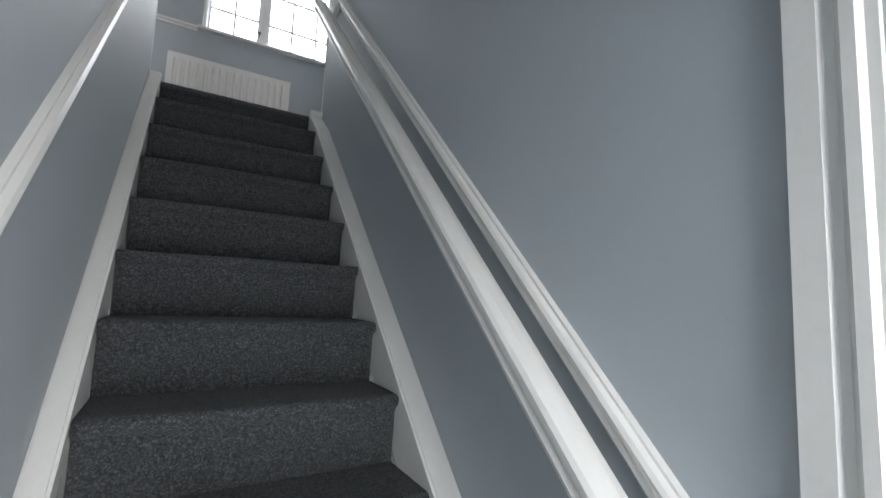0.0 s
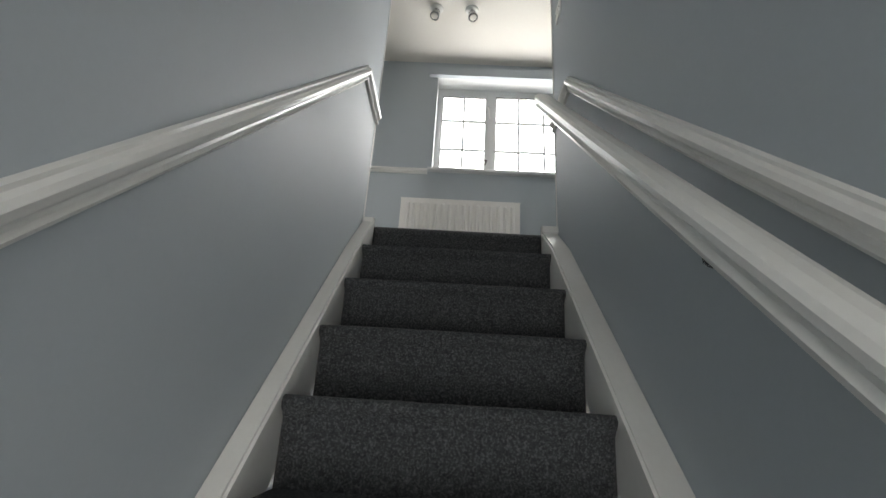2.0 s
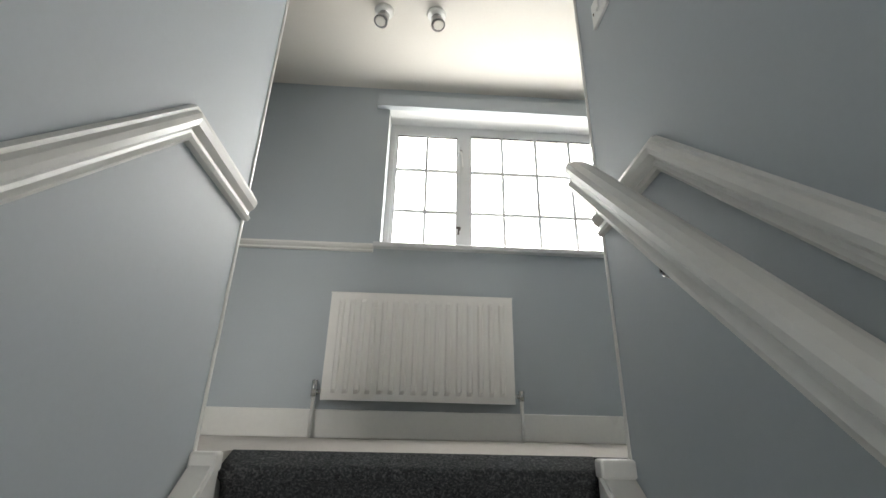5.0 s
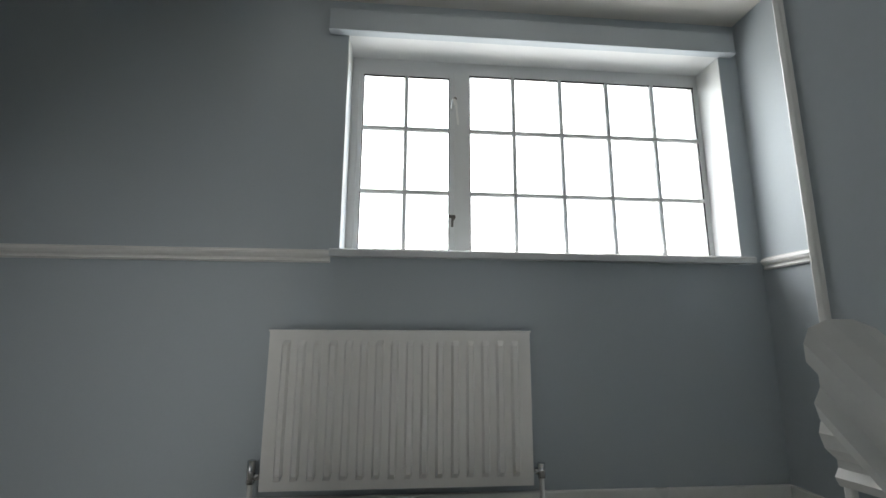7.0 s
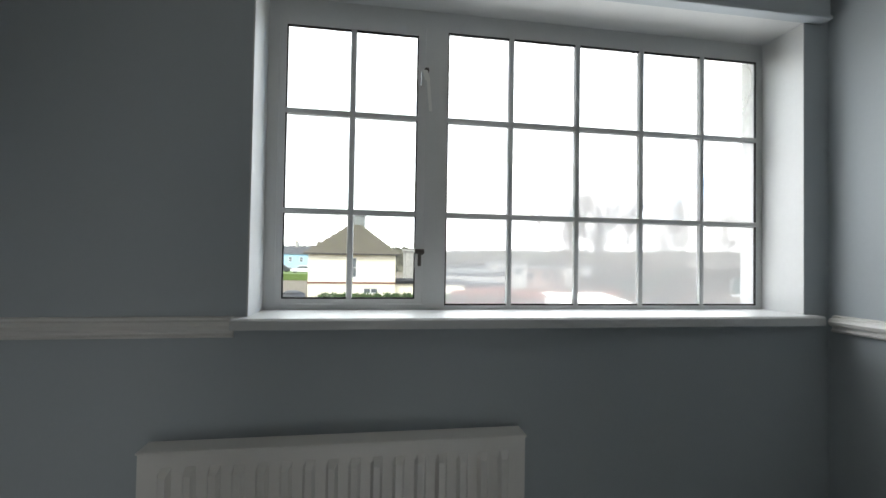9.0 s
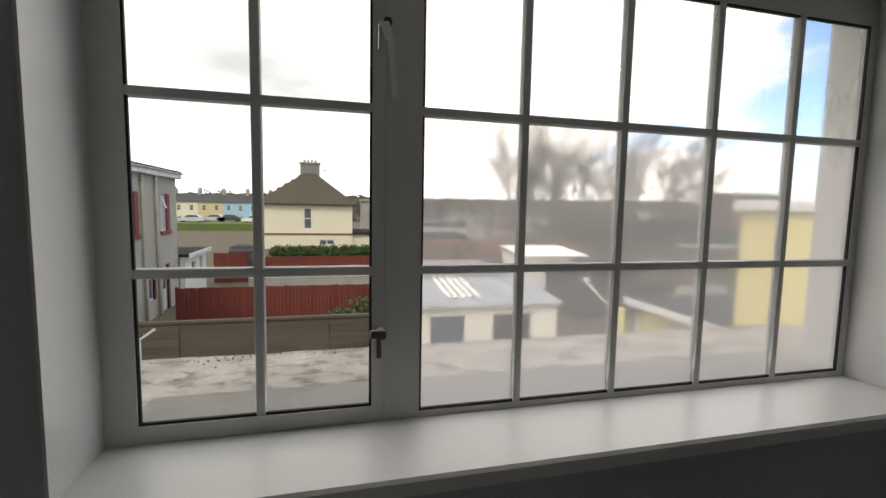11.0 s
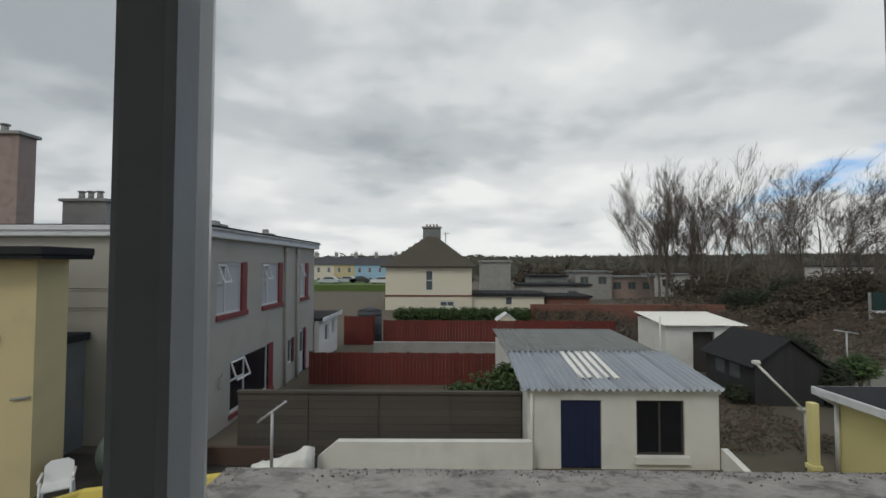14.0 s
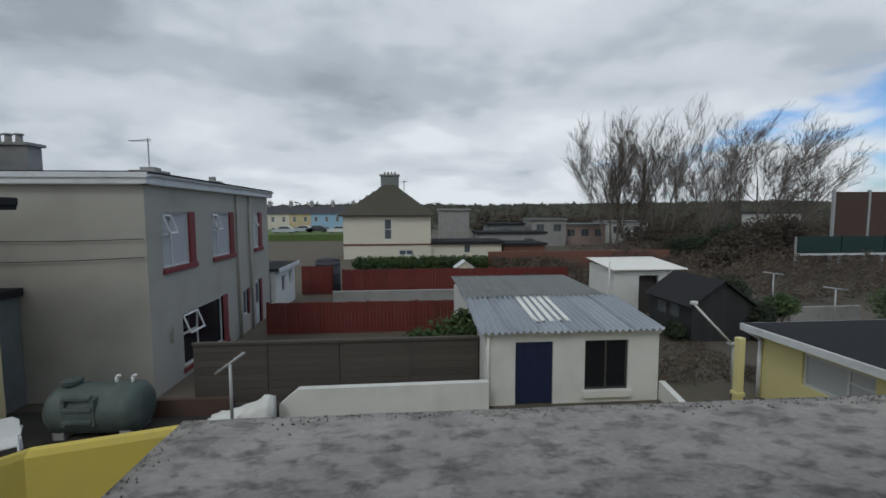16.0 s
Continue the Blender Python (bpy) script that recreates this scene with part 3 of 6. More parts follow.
def bar(x0, x1, z0, z1, owner):
    bm = bmesh.new()
    if x1 - x0 > z1 - z0:
        c = (z0 + z1) / 2
        loft(bm, BAR, [(x0, YG, c), (x1, YG, c)], (0, 1, 0), (0, 0, 1))
    else:
        c = (x0 + x1) / 2
        loft(bm, BAR, [(c, YG, z0), (c, YG, z1)], (0, 1, 0), (1, 0, 0))
    part("glazing_bar", bm, M_UPVC, owner)


X1 = (G1[0] + 0.004, 0.4345, G1[1] + 0.002)
X2 = (G2[0], 0.895, 1.104, 1.315, 1.525, G2[1])
for xs, owner in ((X1, sash), (X2, win)):
    for x in xs[1:-1]:
        bar(x - 0.008, x + 0.008, ZB, ZT, owner)
    for z in (Z1, Z2):
        for a, b in zip(xs, xs[1:]):
            bar(a + (0.0055 if a != xs[0] else 0), b - (0.0055 if b != xs[-1] else 0), z - 0.008, z + 0.008, owner)
    for a, b in zip(xs, xs[1:]):
        for c, d in zip(ZS, ZS[1:]):
            g = box_part("pane", (a + 0.002, b - 0.002, YG - 0.002, YG + 0.002, c + 0.002, d - 0.002), M_GLASS if owner is sash else M_MIST, owner)
            g.visible_shadow = False
for k, (x, z) in enumerate(((0.4171, 1.6854), (0.3424, 1.6636), (0.381, 1.6577), (0.3871, 1.6468))):
    bm = bmesh.new()
    cyl(bm, (x, YG - 0.0021, z), (x + 0.0004, YG - 0.0034, z - 0.0004), 0.0004 + 0.0004 * (k == 3), 0.0003, n=7)
    part("dirt_speck", bm, M_SEAL, sash, "tiny dark speck on the glass")
# casement fastener with its long lever, and a stay catch below
hd = part("handle", (lambda b: (cyl(b, (0.639, YG - 0.012, 1.610), (0.639, YG - 0.034, 1.610), 0.007, n=14), b)[1])(bmesh.new()), M_DARKMET, sash, "tarnished window fastener with a white lever")
box_part("backplate", (0.6245, 0.6275, YG - 0.026, YG - 0.012, 1.566, 1.608), M_CHROME, hd, bevel=0.002)
bm = bmesh.new()
loft(bm, [(-0.007, -0.002), (0.007, -0.002), (0.007, 0.002), (-0.007, 0.002)], [(0.633, YG - 0.036, 1.608), (0.638, YG - 0.036, 1.592), (0.642, YG - 0.036, 1.580)], (1, 0, 0), (0, 1, 0))
loft(bm, [(-0.0042, -0.002), (0.0042, -0.002), (0.0042, 0.002), (-0.0042, 0.002)], [(0.643, YG - 0.036, 1.584), (0.651, YG - 0.037, 1.492)], (1, 0, 0), (0, 1, 0))
part("lever", bm, M_PLASTIC, hd, "white lever")
bm = bmesh.new()
cyl(bm, (0.632, YG - 0.012, 1.095), (0.632, YG - 0.034, 1.095), 0.009, n=12)
bx(bm, 0.612, 0.640, YG - 0.038, YG - 0.028, 1.090, 1.104, 0.003)
bx(bm, 0.622, 0.632, YG - 0.036, YG - 0.028, 1.055, 1.092, 0.003)
part("latch", bm, M_DARKMET, sash, "tarnished metal latch")
bm = bmesh.new()
prism(bm, [(0.177, YW - 0.042, 0.905), (0.177, YW - 0.042, 0.926), (0.177, YW - 0.037, 0.931), (0.177, YG - 0.011, 0.9315), (0.177, YG - 0.011, 0.928), (0.177, YW + 0.0, 0.928), (0.177, YW, 0.905)], (1.596, 0, 0))
part("window_sill", bm, M_UPVC, win, "white painted window board")
# plain white lining of the reveal
bm = bmesh.new()
bx(bm, 0.203, 0.207, YW - 0.003, YG - 0.010, 0.9315, 1.795)
bx(bm, 1.742, 1.746, YW - 0.003, YG - 0.010, 0.9315, 1.795)
bx(bm, 0.207, 1.742, YW - 0.003, YG - 0.010, 1.791, 1.795)
part("reveal_lining", bm, M_UPVC, win, "white painted reveal")

pel = thing("blind_batten", (0.95, YW, 1.79), "blue-grey painted batten box above the window", "pelmet")
box_part("board", (0.132, 1.80, YW - 0.035, YW, 1.800, 1.885), M_WALL, pel, bevel=0.004)
box_part("lip", (0.132, 1.80, YW - 0.042, YW - 0.004, 1.789, 1.800), M_WALL, pel, bevel=0.003)

# ---- the radiator ----
RX0, RX1, RZ0, RZ1, RY = 0.006, 0.876, 0.155, 0.643, YW - 0.070
rad = thing("radiator", (0.44, YW - 0.05, 0.0), "white enamelled panel radiator with vertical flutes under the window", "radiator")
bm = bmesh.new()
cols = [(RX0, 0.0), (RX0 + 0.03, 0.0)]
nfl = 16
pitch = (RX1 - RX0 - 0.06) / nfl
for k in range(nfl):
    x = RX0 + 0.03 + pitch * k
    cols += [(x + pitch * 0.22, -0.0), (x + pitch * 0.36, -0.015), (x + pitch * 0.64, -0.015), (x + pitch * 0.78, 0.0)]
cols += [(RX1 - 0.03, 0.0), (RX1, 0.0)]
rowz = [(RZ0, 0), (RZ0 + 0.028, 0), (RZ0 + 0.045, 1), (RZ1 - 0.045, 1), (RZ1 - 0.028, 0), (RZ1, 0)]
grid = [[bm.verts.new((x, RY + d * k, z)) for x, d in cols] for z, k in rowz]
for r0, r1 in zip(grid, grid[1:]):
    for q in range(len(cols) - 1):
        bm.faces.new((r0[q], r0[q + 1], r1[q + 1], r1[q]))
ext = bmesh.ops.extrude_face_region(bm, geom=list(bm.faces))
for v in [g for g in ext["geom"] if isinstance(g, bmesh.types.BMVert)]:
    v.co.y = RY + 0.014
bmesh.ops.recalc_face_normals(bm, faces=bm.faces)
part("panel", bm, M_RAD, rad)
bm = bmesh.new()
bx(bm, RX0 + 0.004, RX1 - 0.004, RY + 0.045, RY + 0.058, RZ0 + 0.01, RZ1 - 0.008)
for k in range(30):
    x = RX0 + 0.03 + k * 0.0275
    bx(bm, x, x + 0.003, RY + 0.014, RY + 0.045, RZ0 + 0.03, RZ1 - 0.03)
part("back_panel", bm, M_RAD, rad)
bm = bmesh.new()
bx(bm, RX0 - 0.004, RX1 + 0.004, RY - 0.002, RY + 0.062, RZ1 + 0.0, RZ1 + 0.006, 0.002)
part("top_grille", bm, M_RAD, rad)
for x, s in ((RX0, -1), (RX1, 1)):
    bm = bmesh.new()
    cyl(bm, (x, RY + 0.03, RZ0 + 0.035), (x + s * 0.035, RY + 0.03, RZ0 + 0.035), 0.010, n=12)
    cyl(bm, (x + s * 0.035, RY + 0.03, RZ0 + 0.015), (x + s * 0.035, RY + 0.03, RZ0 + 0.085 if s < 0 else RZ0 + 0.06), 0.013, n=14)
    vv = part("valve", bm, M_CHROME, rad, "chrome valve")
    bm = bmesh.new()
    cyl(bm, (x + s * 0.035, RY + 0.03, 0.0), (x + s * 0.035, RY + 0.03, RZ0 + 0.016), 0.0085, n=12)
    part("pipe", bm, M_TRIM, rad, "white painted pipe")

# ---- ceiling light with two spots, switches ----
for x, tilt in ((0.196, -0.012), (0.452, 0.010)):
    lamp = thing("ceiling_spotlight", (x, 0.60, CEIL), "small round white ceiling spotlight, unlit", "ceiling lamp", "ceiling spotlights")
    bm = bmesh.new()
    cyl(bm, (x, 0.60, CEIL - 0.014), (x, 0.60, CEIL), 0.042, 0.048, n=24)
    part("rose", bm, M_PLASTIC, lamp)
    bm = bmesh.new()
    cyl(bm, (x, 0.60, CEIL - 0.014), (x, 0.60, CEIL - 0.028), 0.012, n=12)
    cyl(bm, (x, 0.60, CEIL - 0.026), (x + tilt, 0.585, CEIL - 0.085), 0.026, 0.034, n=20)
    sp = part("shade", bm, M_CHROME, lamp, "satin metal shade")
    bm = bmesh.new()
    cyl(bm, (x + tilt * 0.95, 0.5865, CEIL - 0.078), (x + tilt * 1.05, 0.584, CEIL - 0.090), 0.029, 0.022, n=16)
    part("bulb", bm, M_CEIL, sp, "frosted bulb, off")


def light_switch(x, y, z, s):
    """A rocker switch on a wall that faces s along x."""
    sw = thing("light_switch", (x, y, z), "white plastic light switch plate on the wall", "light switch", "light switches")
    a, b = sorted((x, x + s * 0.009))
    box_part("plate", (a, b, y - 0.043, y + 0.043, z - 0.043, z + 0.043), M_PLASTIC, sw, bevel=0.003)
    a, b = sorted((x + s * 0.009, x + s * 0.014))
    box_part("rocker", (a, b, y - 0.008, y + 0.008, z - 0.014, z + 0.014), M_PLASTIC, sw, bevel=0.002)
    for q in (-0.03, 0.03):
        bm = bmesh.new()
        cyl(bm, (x + s * 0.008, y + q, z), (x + s * 0.0105, y + q, z), 0.0035, n=10)
        part("screw", bm, M_DARKMET, sw)


light_switch(1.83, 0.833, 1.192, -1)
light_switch(XR, -0.185, 1.10, -1)

# ================= outside =================
G = -3.35                       # yard level

bm = bmesh.new()
n = 70
ext = [-1400, -700, -300] + [-150 + 6 * k for k in range(51)] + [300, 700, 1400]
ey = [-400, -100, -20, 1.6] + [6 + 6 * k for k in range(40)] + [300, 420, 700, 1500]
gv = [[bm.verts.new((x, y, G + (0.05 * noise.noise(Vector((x * 0.15, y * 0.15, 0))) if 14 < y < 200 else 0.0))) for x in ext] for y in ey]
for r0, r1 in zip(gv, gv[1:]):
    for q in range(len(ext) - 1):
        bm.faces.new((r0[q], r0[q + 1], r1[q + 1], r1[q])).smooth = True
struct("ground", bm, M_GROUND, "brown earth and rough grass of back gardens", "ground")

# darker ground slab over the side yard
bm = bmesh.new()
bx(bm, -9.5, -2.6, 9.2, 12.9, G - 0.05, G + 0.006)
struct("pavement_yard", bm, M_TARMAC, "dark surface of the side yard", "pavement")

# own house: outer wall below and beside the window, flat-roofed extension
bm = bmesh.new()
bx(bm, -1.7, 7.0, 1.42, 1.44, G, -0.25)
bx(bm, -4.5, 0.14, 1.42, 1.44, -0.25, 3.2)
bx(bm, 1.83, 7.0, 1.42, 1.44, -0.25, 3.2)
bx(bm, 0.14, 1.83, 1.42, 1.44, -0.25, 0.90)
bx(bm, 0.14, 1.83, 1.42, 1.44, 1.83, 3.2)
struct("wall_house_outer", bm, M_WHITEPAINT, "off-white painted outer wall of the house", "wall")
bm = bmesh.new()
prism(bm, [(0.20, YG + 0.018, 0.915), (0.20, YG + 0.018, 0.932), (0.20, 1.50, 0.920), (0.20, 1.50, 0.89), (0.20, 1.442, 0.89), (0.20, 1.442, 0.92)], (1.56, 0, 0))
tagged(part("trim_outer_sill", bm, M_CONCRETE), "concrete outer window sill", "sill", kind="structure")
extn = thing("extension", (2.4, 3.3, G), "single-storey extension with a stained flat roof and yellow walls", "extension")
bm = bmesh.new()
nx, ny = 60, 30
top = [[bm.verts.new((-1.42 + 7.9 * i / nx, 1.445 + 3.645 * j / ny, -0.15 + 0.012 * noise.noise(Vector((i * 0.21, j * 0.25, 2))) + 0.004 * noise.noise(Vector((i * 1.3, j * 1.3, 5))))) for i in range(nx + 1)] for j in range(ny + 1)]
for j in range(ny):
    for i in range(nx):
        bm.faces.new((top[j][i], top[j][i + 1], top[j + 1][i + 1], top[j + 1][i])).smooth = True
e = bmesh.ops.extrude_face_region(bm, geom=list(bm.faces))
for v in [g for g in e["geom"] if isinstance(g, bmesh.types.BMVert)]:
    v.co.z = -0.33
bmesh.ops.recalc_face_normals(bm, faces=bm.faces)
part("roof", bm, M_CONCRETE_ROOF, extn, "grey screeded flat roof with dark stains")
bm = bmesh.new()
pierced(bm, "x", -1.36, 6.42, G, -0.33, 4.8, 5.03, [])
part("wall", bm, M_YELLOW, extn)
bm = bmesh.new()
bx(bm, -1.36, -1.13, 1.445, 4.8, G, -0.33)
part("wall", bm, M_YELLOW2, extn)

# moss and grit gathered along the roof's edges
rnd = random.Random(41)
vs, fs = [], []
for i in range(900):
    if rnd.random() < 0.7:
        x, y = rnd.uniform(-1.40, 6.4), 5.085 - abs(rnd.gauss(0, 0.09))
    else:
        x, y = -1.41 + abs(rnd.gauss(0, 0.07)), rnd.uniform(1.6, 5.07)
    s, hgt, k = rnd.uniform(0.006, 0.028), rnd.uniform(0.004, 0.016), len(vs)
    a = rnd.uniform(0, 6.28)
    ring = [Vector((x + s * rnd.uniform(0.6, 1.3) * math.cos(a + 1.257 * j), y + s * 0.8 * math.sin(a + 1.257 * j), -0.168)) for j in range(5)]
    vs += ring + [Vector((x, y, -0.148 + hgt))]
    fs += [(k + j, k + (j + 1) % 5, k + 5) for j in range(5)]
me = bpy.data.meshes.new("moss")
me.from_pydata(vs, [], fs)
me.materials.append(M_MOSS)
tagged(new("moss", me), "dark moss and grit along the flat roof's edge", "moss", kind="stuff")

# yellow garden wall with a rounded top, turning a corner
bm = bmesh.new()
WP = [(-0.11, 0.0), (-0.11, 1.70), (-0.06, 1.78), (0.0, 1.81), (0.06, 1.78), (0.11, 1.70), (0.11, 0.0)]
loft(bm, WP, [(-2.85, 8.03, G), (-4.62, 7.5, G), (-5.35, 6.6, G)], (0.25, 0.97, 0), (0, 0, 1))
tagged(part("garden_wall", bm, M_YELLOW2), "bright yellow painted garden wall below the flat roof", "wall")


def pane_x(x, y0, y1, z0, z1, owner, s=1, vent=False, curtain=True, dark=False, frame_w=0.06, split=True, deep=False):
    """A white window in a wall at x that faces s along x: frame, mullion, panes, an ajar top vent."""
    bm = bmesh.new()
    a, b = sorted((x - s * 0.12, x - s * 0.06))
    ym = y0 + (y1 - y0) * 0.36
    zm = z0 + (z1 - z0) * 0.60
    holes = [(y0 + frame_w, y1 - frame_w, z0 + frame_w, z1 - frame_w)]
    if split:
        holes = [(y0 + frame_w, ym - frame_w / 2, z0 + frame_w, zm - frame_w / 2), (y0 + frame_w, ym - frame_w / 2, zm + frame_w / 2, z1 - frame_w), (ym + frame_w / 2, y1 - frame_w, z0 + frame_w, z1 - frame_w)]
    pierced(bm, "y", y0, y1, z0, z1, a, b, holes)
    w = part("window", bm, M_UPVC, owner)
    for h in holes:
        box_part("pane", (min(x - s * 0.10, x - s * 0.095), max(x - s * 0.10, x - s * 0.095), *h), M_DARKGLASS if deep else M_FARGLASS if dark or not curtain else M_CURTAIN, w)
    if vent:
        bm = bmesh.new()
        q = holes[1] if split else holes[0]
        for za, zb, ya, yb in ((q[2], q[2] + 0.05, q[0], q[1]), (q[3] - 0.05, q[3], q[0], q[1]), (q[2], q[3], q[0], q[0] + 0.05), (q[2], q[3], q[1] - 0.05, q[1])):
            o0, o1 = (q[3] - za) * 0.38, (q[3] - zb) * 0.38
            prism(bm, [(x + s * (o0 - 0.05), ya, za), (x + s * (o0 - 0.01), ya, za), (x + s * (o1 - 0.01), ya, zb), (x + s * (o1 - 0.05), ya, zb)], (0, yb - ya, 0))
        part("vent", bm, M_UPVC, w, "white vent propped open")
    return w


def pane_y(y, x0, x1, z0, z1, owner, cols=2, rows=2, fw=0.06, glass=None, frame_mat=None):
    """A window in a wall at y that faces us."""
    bm = bmesh.new()
    xs = [x0 + fw + (x1 - x0 - fw) * k / cols for k in range(cols + 1)]
    zs = [z0 + fw + (z1 - z0 - fw) * k / rows for k in range(rows + 1)]
    holes = [(xs[a], xs[a + 1] - fw, zs[b], zs[b + 1] - fw) for a in range(cols) for b in range(rows)]
    pierced(bm, "x", x0, x1, z0, z1, y + 0.06, y + 0.12, holes)
    w = part("window", bm, frame_mat or M_UPVC, owner)
    for h in holes:
        box_part("pane", (h[0], h[1], y + 0.085, y + 0.09, h[2], h[3]), glass or M_FARGLASS, w)
    return w


# ---- grey rendered house ----
GX, GY0, GY1, GZ = -6.3, 13.42, 23.6, 2.38
gh = thing("house", (-10, 18, G), "grey-beige rendered two-storey house with dark red window surrounds", "house")
UPW = [(14.20, 15.80), (17.38, 19.0), (21.55, 22.35)]
holes = [(a, b, 0.10, 1.67) for a, b in UPW] + [(15.08, 18.0, -3.05, -1.38), (20.05, 20.6, -2.6, -1.55), (21.55, 22.2, G, -1.35)]
bm = bmesh.new()
pierced(bm, "y", GY0, GY1, G, GZ, GX - 0.3, GX, holes)
part("wall", bm, M_RENDER, gh)
bm = bmesh.new()
bx(bm, -16, GX - 0.3, GY0, GY0 + 0.3, G, GZ)
part("wall", bm, M_RENDER, gh)
bm = bmesh.new()
bx(bm, -16, GX - 0.3, GY1 - 0.3, GY1, G, GZ)
bx(bm, -16, -15.7, GY0 + 0.3, GY1 - 0.3, G, GZ)
part("wall", bm, M_RENDER, gh)
# dark-coloured floor and partition give the rooms their lack of light
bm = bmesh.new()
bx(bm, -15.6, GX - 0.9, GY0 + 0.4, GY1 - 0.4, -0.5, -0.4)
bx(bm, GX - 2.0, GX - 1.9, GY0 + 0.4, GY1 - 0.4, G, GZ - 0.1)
part("inner_partition", bm, M_UNLIT_TRIM, gh, "dark-coloured partition standing in for unlit rooms")
bm = bmesh.new()
bx(bm, -16.2, GX + 0.22, GY0 - 0.22, GY1 + 0.2, GZ + 0.26, GZ + 0.34)
part("roof", bm, M_FELT, gh, "flat roof with dark felt")
bm = bmesh.new()
bx(bm, -16.2, GX + 0.2, GY0 - 0.20, GY0 - 0.17, GZ + 0.02, GZ + 0.26, 0.004)
bx(bm, -16.2, GX + 0.24, GY0 - 0.25, GY0 - 0.201, GZ + 0.17, GZ + 0.31, 0.01)
bx(bm, -16.2, GX + 0.17, GY0 - 0.17, GY0, GZ + 0.0, GZ + 0.03)
part("fascia", bm, M_FASCIA, gh, "weathered white fascia board")
bm = bmesh.new()
bx(bm, GX + 0.17, GX + 0.20, GY0 - 0.17, GY1 + 0.2, GZ + 0.02, GZ + 0.26, 0.004)
bx(bm, GX, GX + 0.17, GY0 - 0.17, GY1 + 0.2, GZ + 0.0, GZ + 0.03)
part("fascia", bm, M_FASCIA, gh, "weathered white fascia board")
bm = bmesh.new()
prof = [(0.0, 0.0), (0.03, -0.06), (0.08, -0.06), (0.11, 0.0), (0.10, 0.0), (0.075, -0.05), (0.035, -0.05), (0.01, 0.0)]
loft(bm, prof, [(GX + 0.2, GY0 - 0.2, GZ + 0.27), (GX + 0.2, GY1 + 0.2, GZ + 0.27)], (1, 0, 0), (0, 0, 1))
part("gutter", bm, M_FASCIA, gh)
for (a, b) in UPW:
    w = pane_x(GX, a, b, 0.10, 1.67, gh, vent=True)
    for d in ((GX - 0.06, GX + 0.012, b, b + 0.34, 0.08, 1.69), (GX - 0.05, GX + 0.07, a - 0.06, b + 0.34, -0.06, 0.098)):
        box_part("surround", d, M_REDPAINT, w, "dark red painted surround", 0.008)
    box_part("reveal", (GX - 0.28, GX + 0.004, b - 0.02, b - 0.001, 0.10, 1.67), M_REDPAINT, w)
w = pane_x(GX, 15.08, 18.0, -3.05, -1.38, gh, vent=True, curtain=False, deep=True)
box_part("surround", (GX - 0.28, GX + 0.012, 18.0, 18.46, -3.05, -1.36), M_REDPAINT, w, "dark red painted surround", 0.008)
box_part("surround", (GX - 0.05, GX + 0.05, 15.0, 18.46, -3.2, -3.052), M_REDPAINT, w, "dark red painted sill", 0.008)
w = pane_x(GX, 20.05, 20.6, -2.6, -1.55, gh, curtain=False, split=False)
box_part("surround", (GX - 0.06, GX + 0.012, 20.6, 20.76, -2.6, -1.53), M_REDPAINT, w, "dark red painted surround")
dr = box_part("door", (GX - 0.14, GX - 0.08, 21.55, 22.2, G, -1.35), M_UPVC, gh, "white back door")
box_part("door_pane", (GX - 0.078, GX - 0.07, 21.67, 22.08, -2.4, -1.5), M_FARGLASS, dr)
box_part("surround", (GX - 0.06, GX + 0.012, 22.2, 22.42, G, -1.33), M_REDPAINT, gh, "dark red painted surround")
for y in (19.52, 20.92):
    bm = bmesh.new()
    cyl(bm, (GX + 0.08, y, G), (GX + 0.08, y, GZ + 0.2), 0.055, n=10)
    for z in (-2.4, -0.8, 0.8, 2.1):
        cyl(bm, (GX + 0.08, y, z), (GX + 0.08, y, z + 0.06), 0.07, n=10)
    part("downpipe", bm, M_RENDER, gh, "grey downpipe")
bm = bmesh.new()
bx(bm, GX - 0.01, GX + 0.09, 14.35, 14.5, -2.05, -1.75, 0.01)
cyl(bm, (GX + 0.05, 14.4, -1.75), (GX + 0.10, 14.4, -1.55), 0.02, n=8)
part("wall_box", bm, M_RENDER, gh)
bm = bmesh.new()
bx(bm, -7.35, -6.6, 14.6, 15.4, GZ + 0.34, GZ + 0.50, 0.02)
bx(bm, -7.15, -6.75, 14.8, 15.2, GZ + 0.50, GZ + 0.60, 0.02)
part("roof_curb", bm, M_CONCRETE, gh)
bm = bmesh.new()
bx(bm, -7.0, -6.6, 18.6, 19.3, GZ + 0.34, GZ + 0.48, 0.02)
bx(bm, -6.95, -6.75, 18.8, 19.0, GZ + 0.48, GZ + 0.64, 0.02)
part("roof_curb", bm, M_CONCRETE, gh)
aer = part("aerial", (lambda b: (cyl(b, (-6.98, 15, GZ + 0.59), (-6.98, 15, GZ + 1.45), 0.018, n=6), cyl(b, (-7.5, 15.0, GZ + 1.36), (-6.9, 15, GZ + 1.40), 0.012, n=6), [cyl(b, (-7.45 + 0.12 * k, 14.85, GZ + 1.36), (-7.45 + 0.12 * k, 15.15, GZ + 1.36), 0.008, n=5) for k in range(5)], b)[3])(bmesh.new()), M_POLE, gh, "thin television aerial")
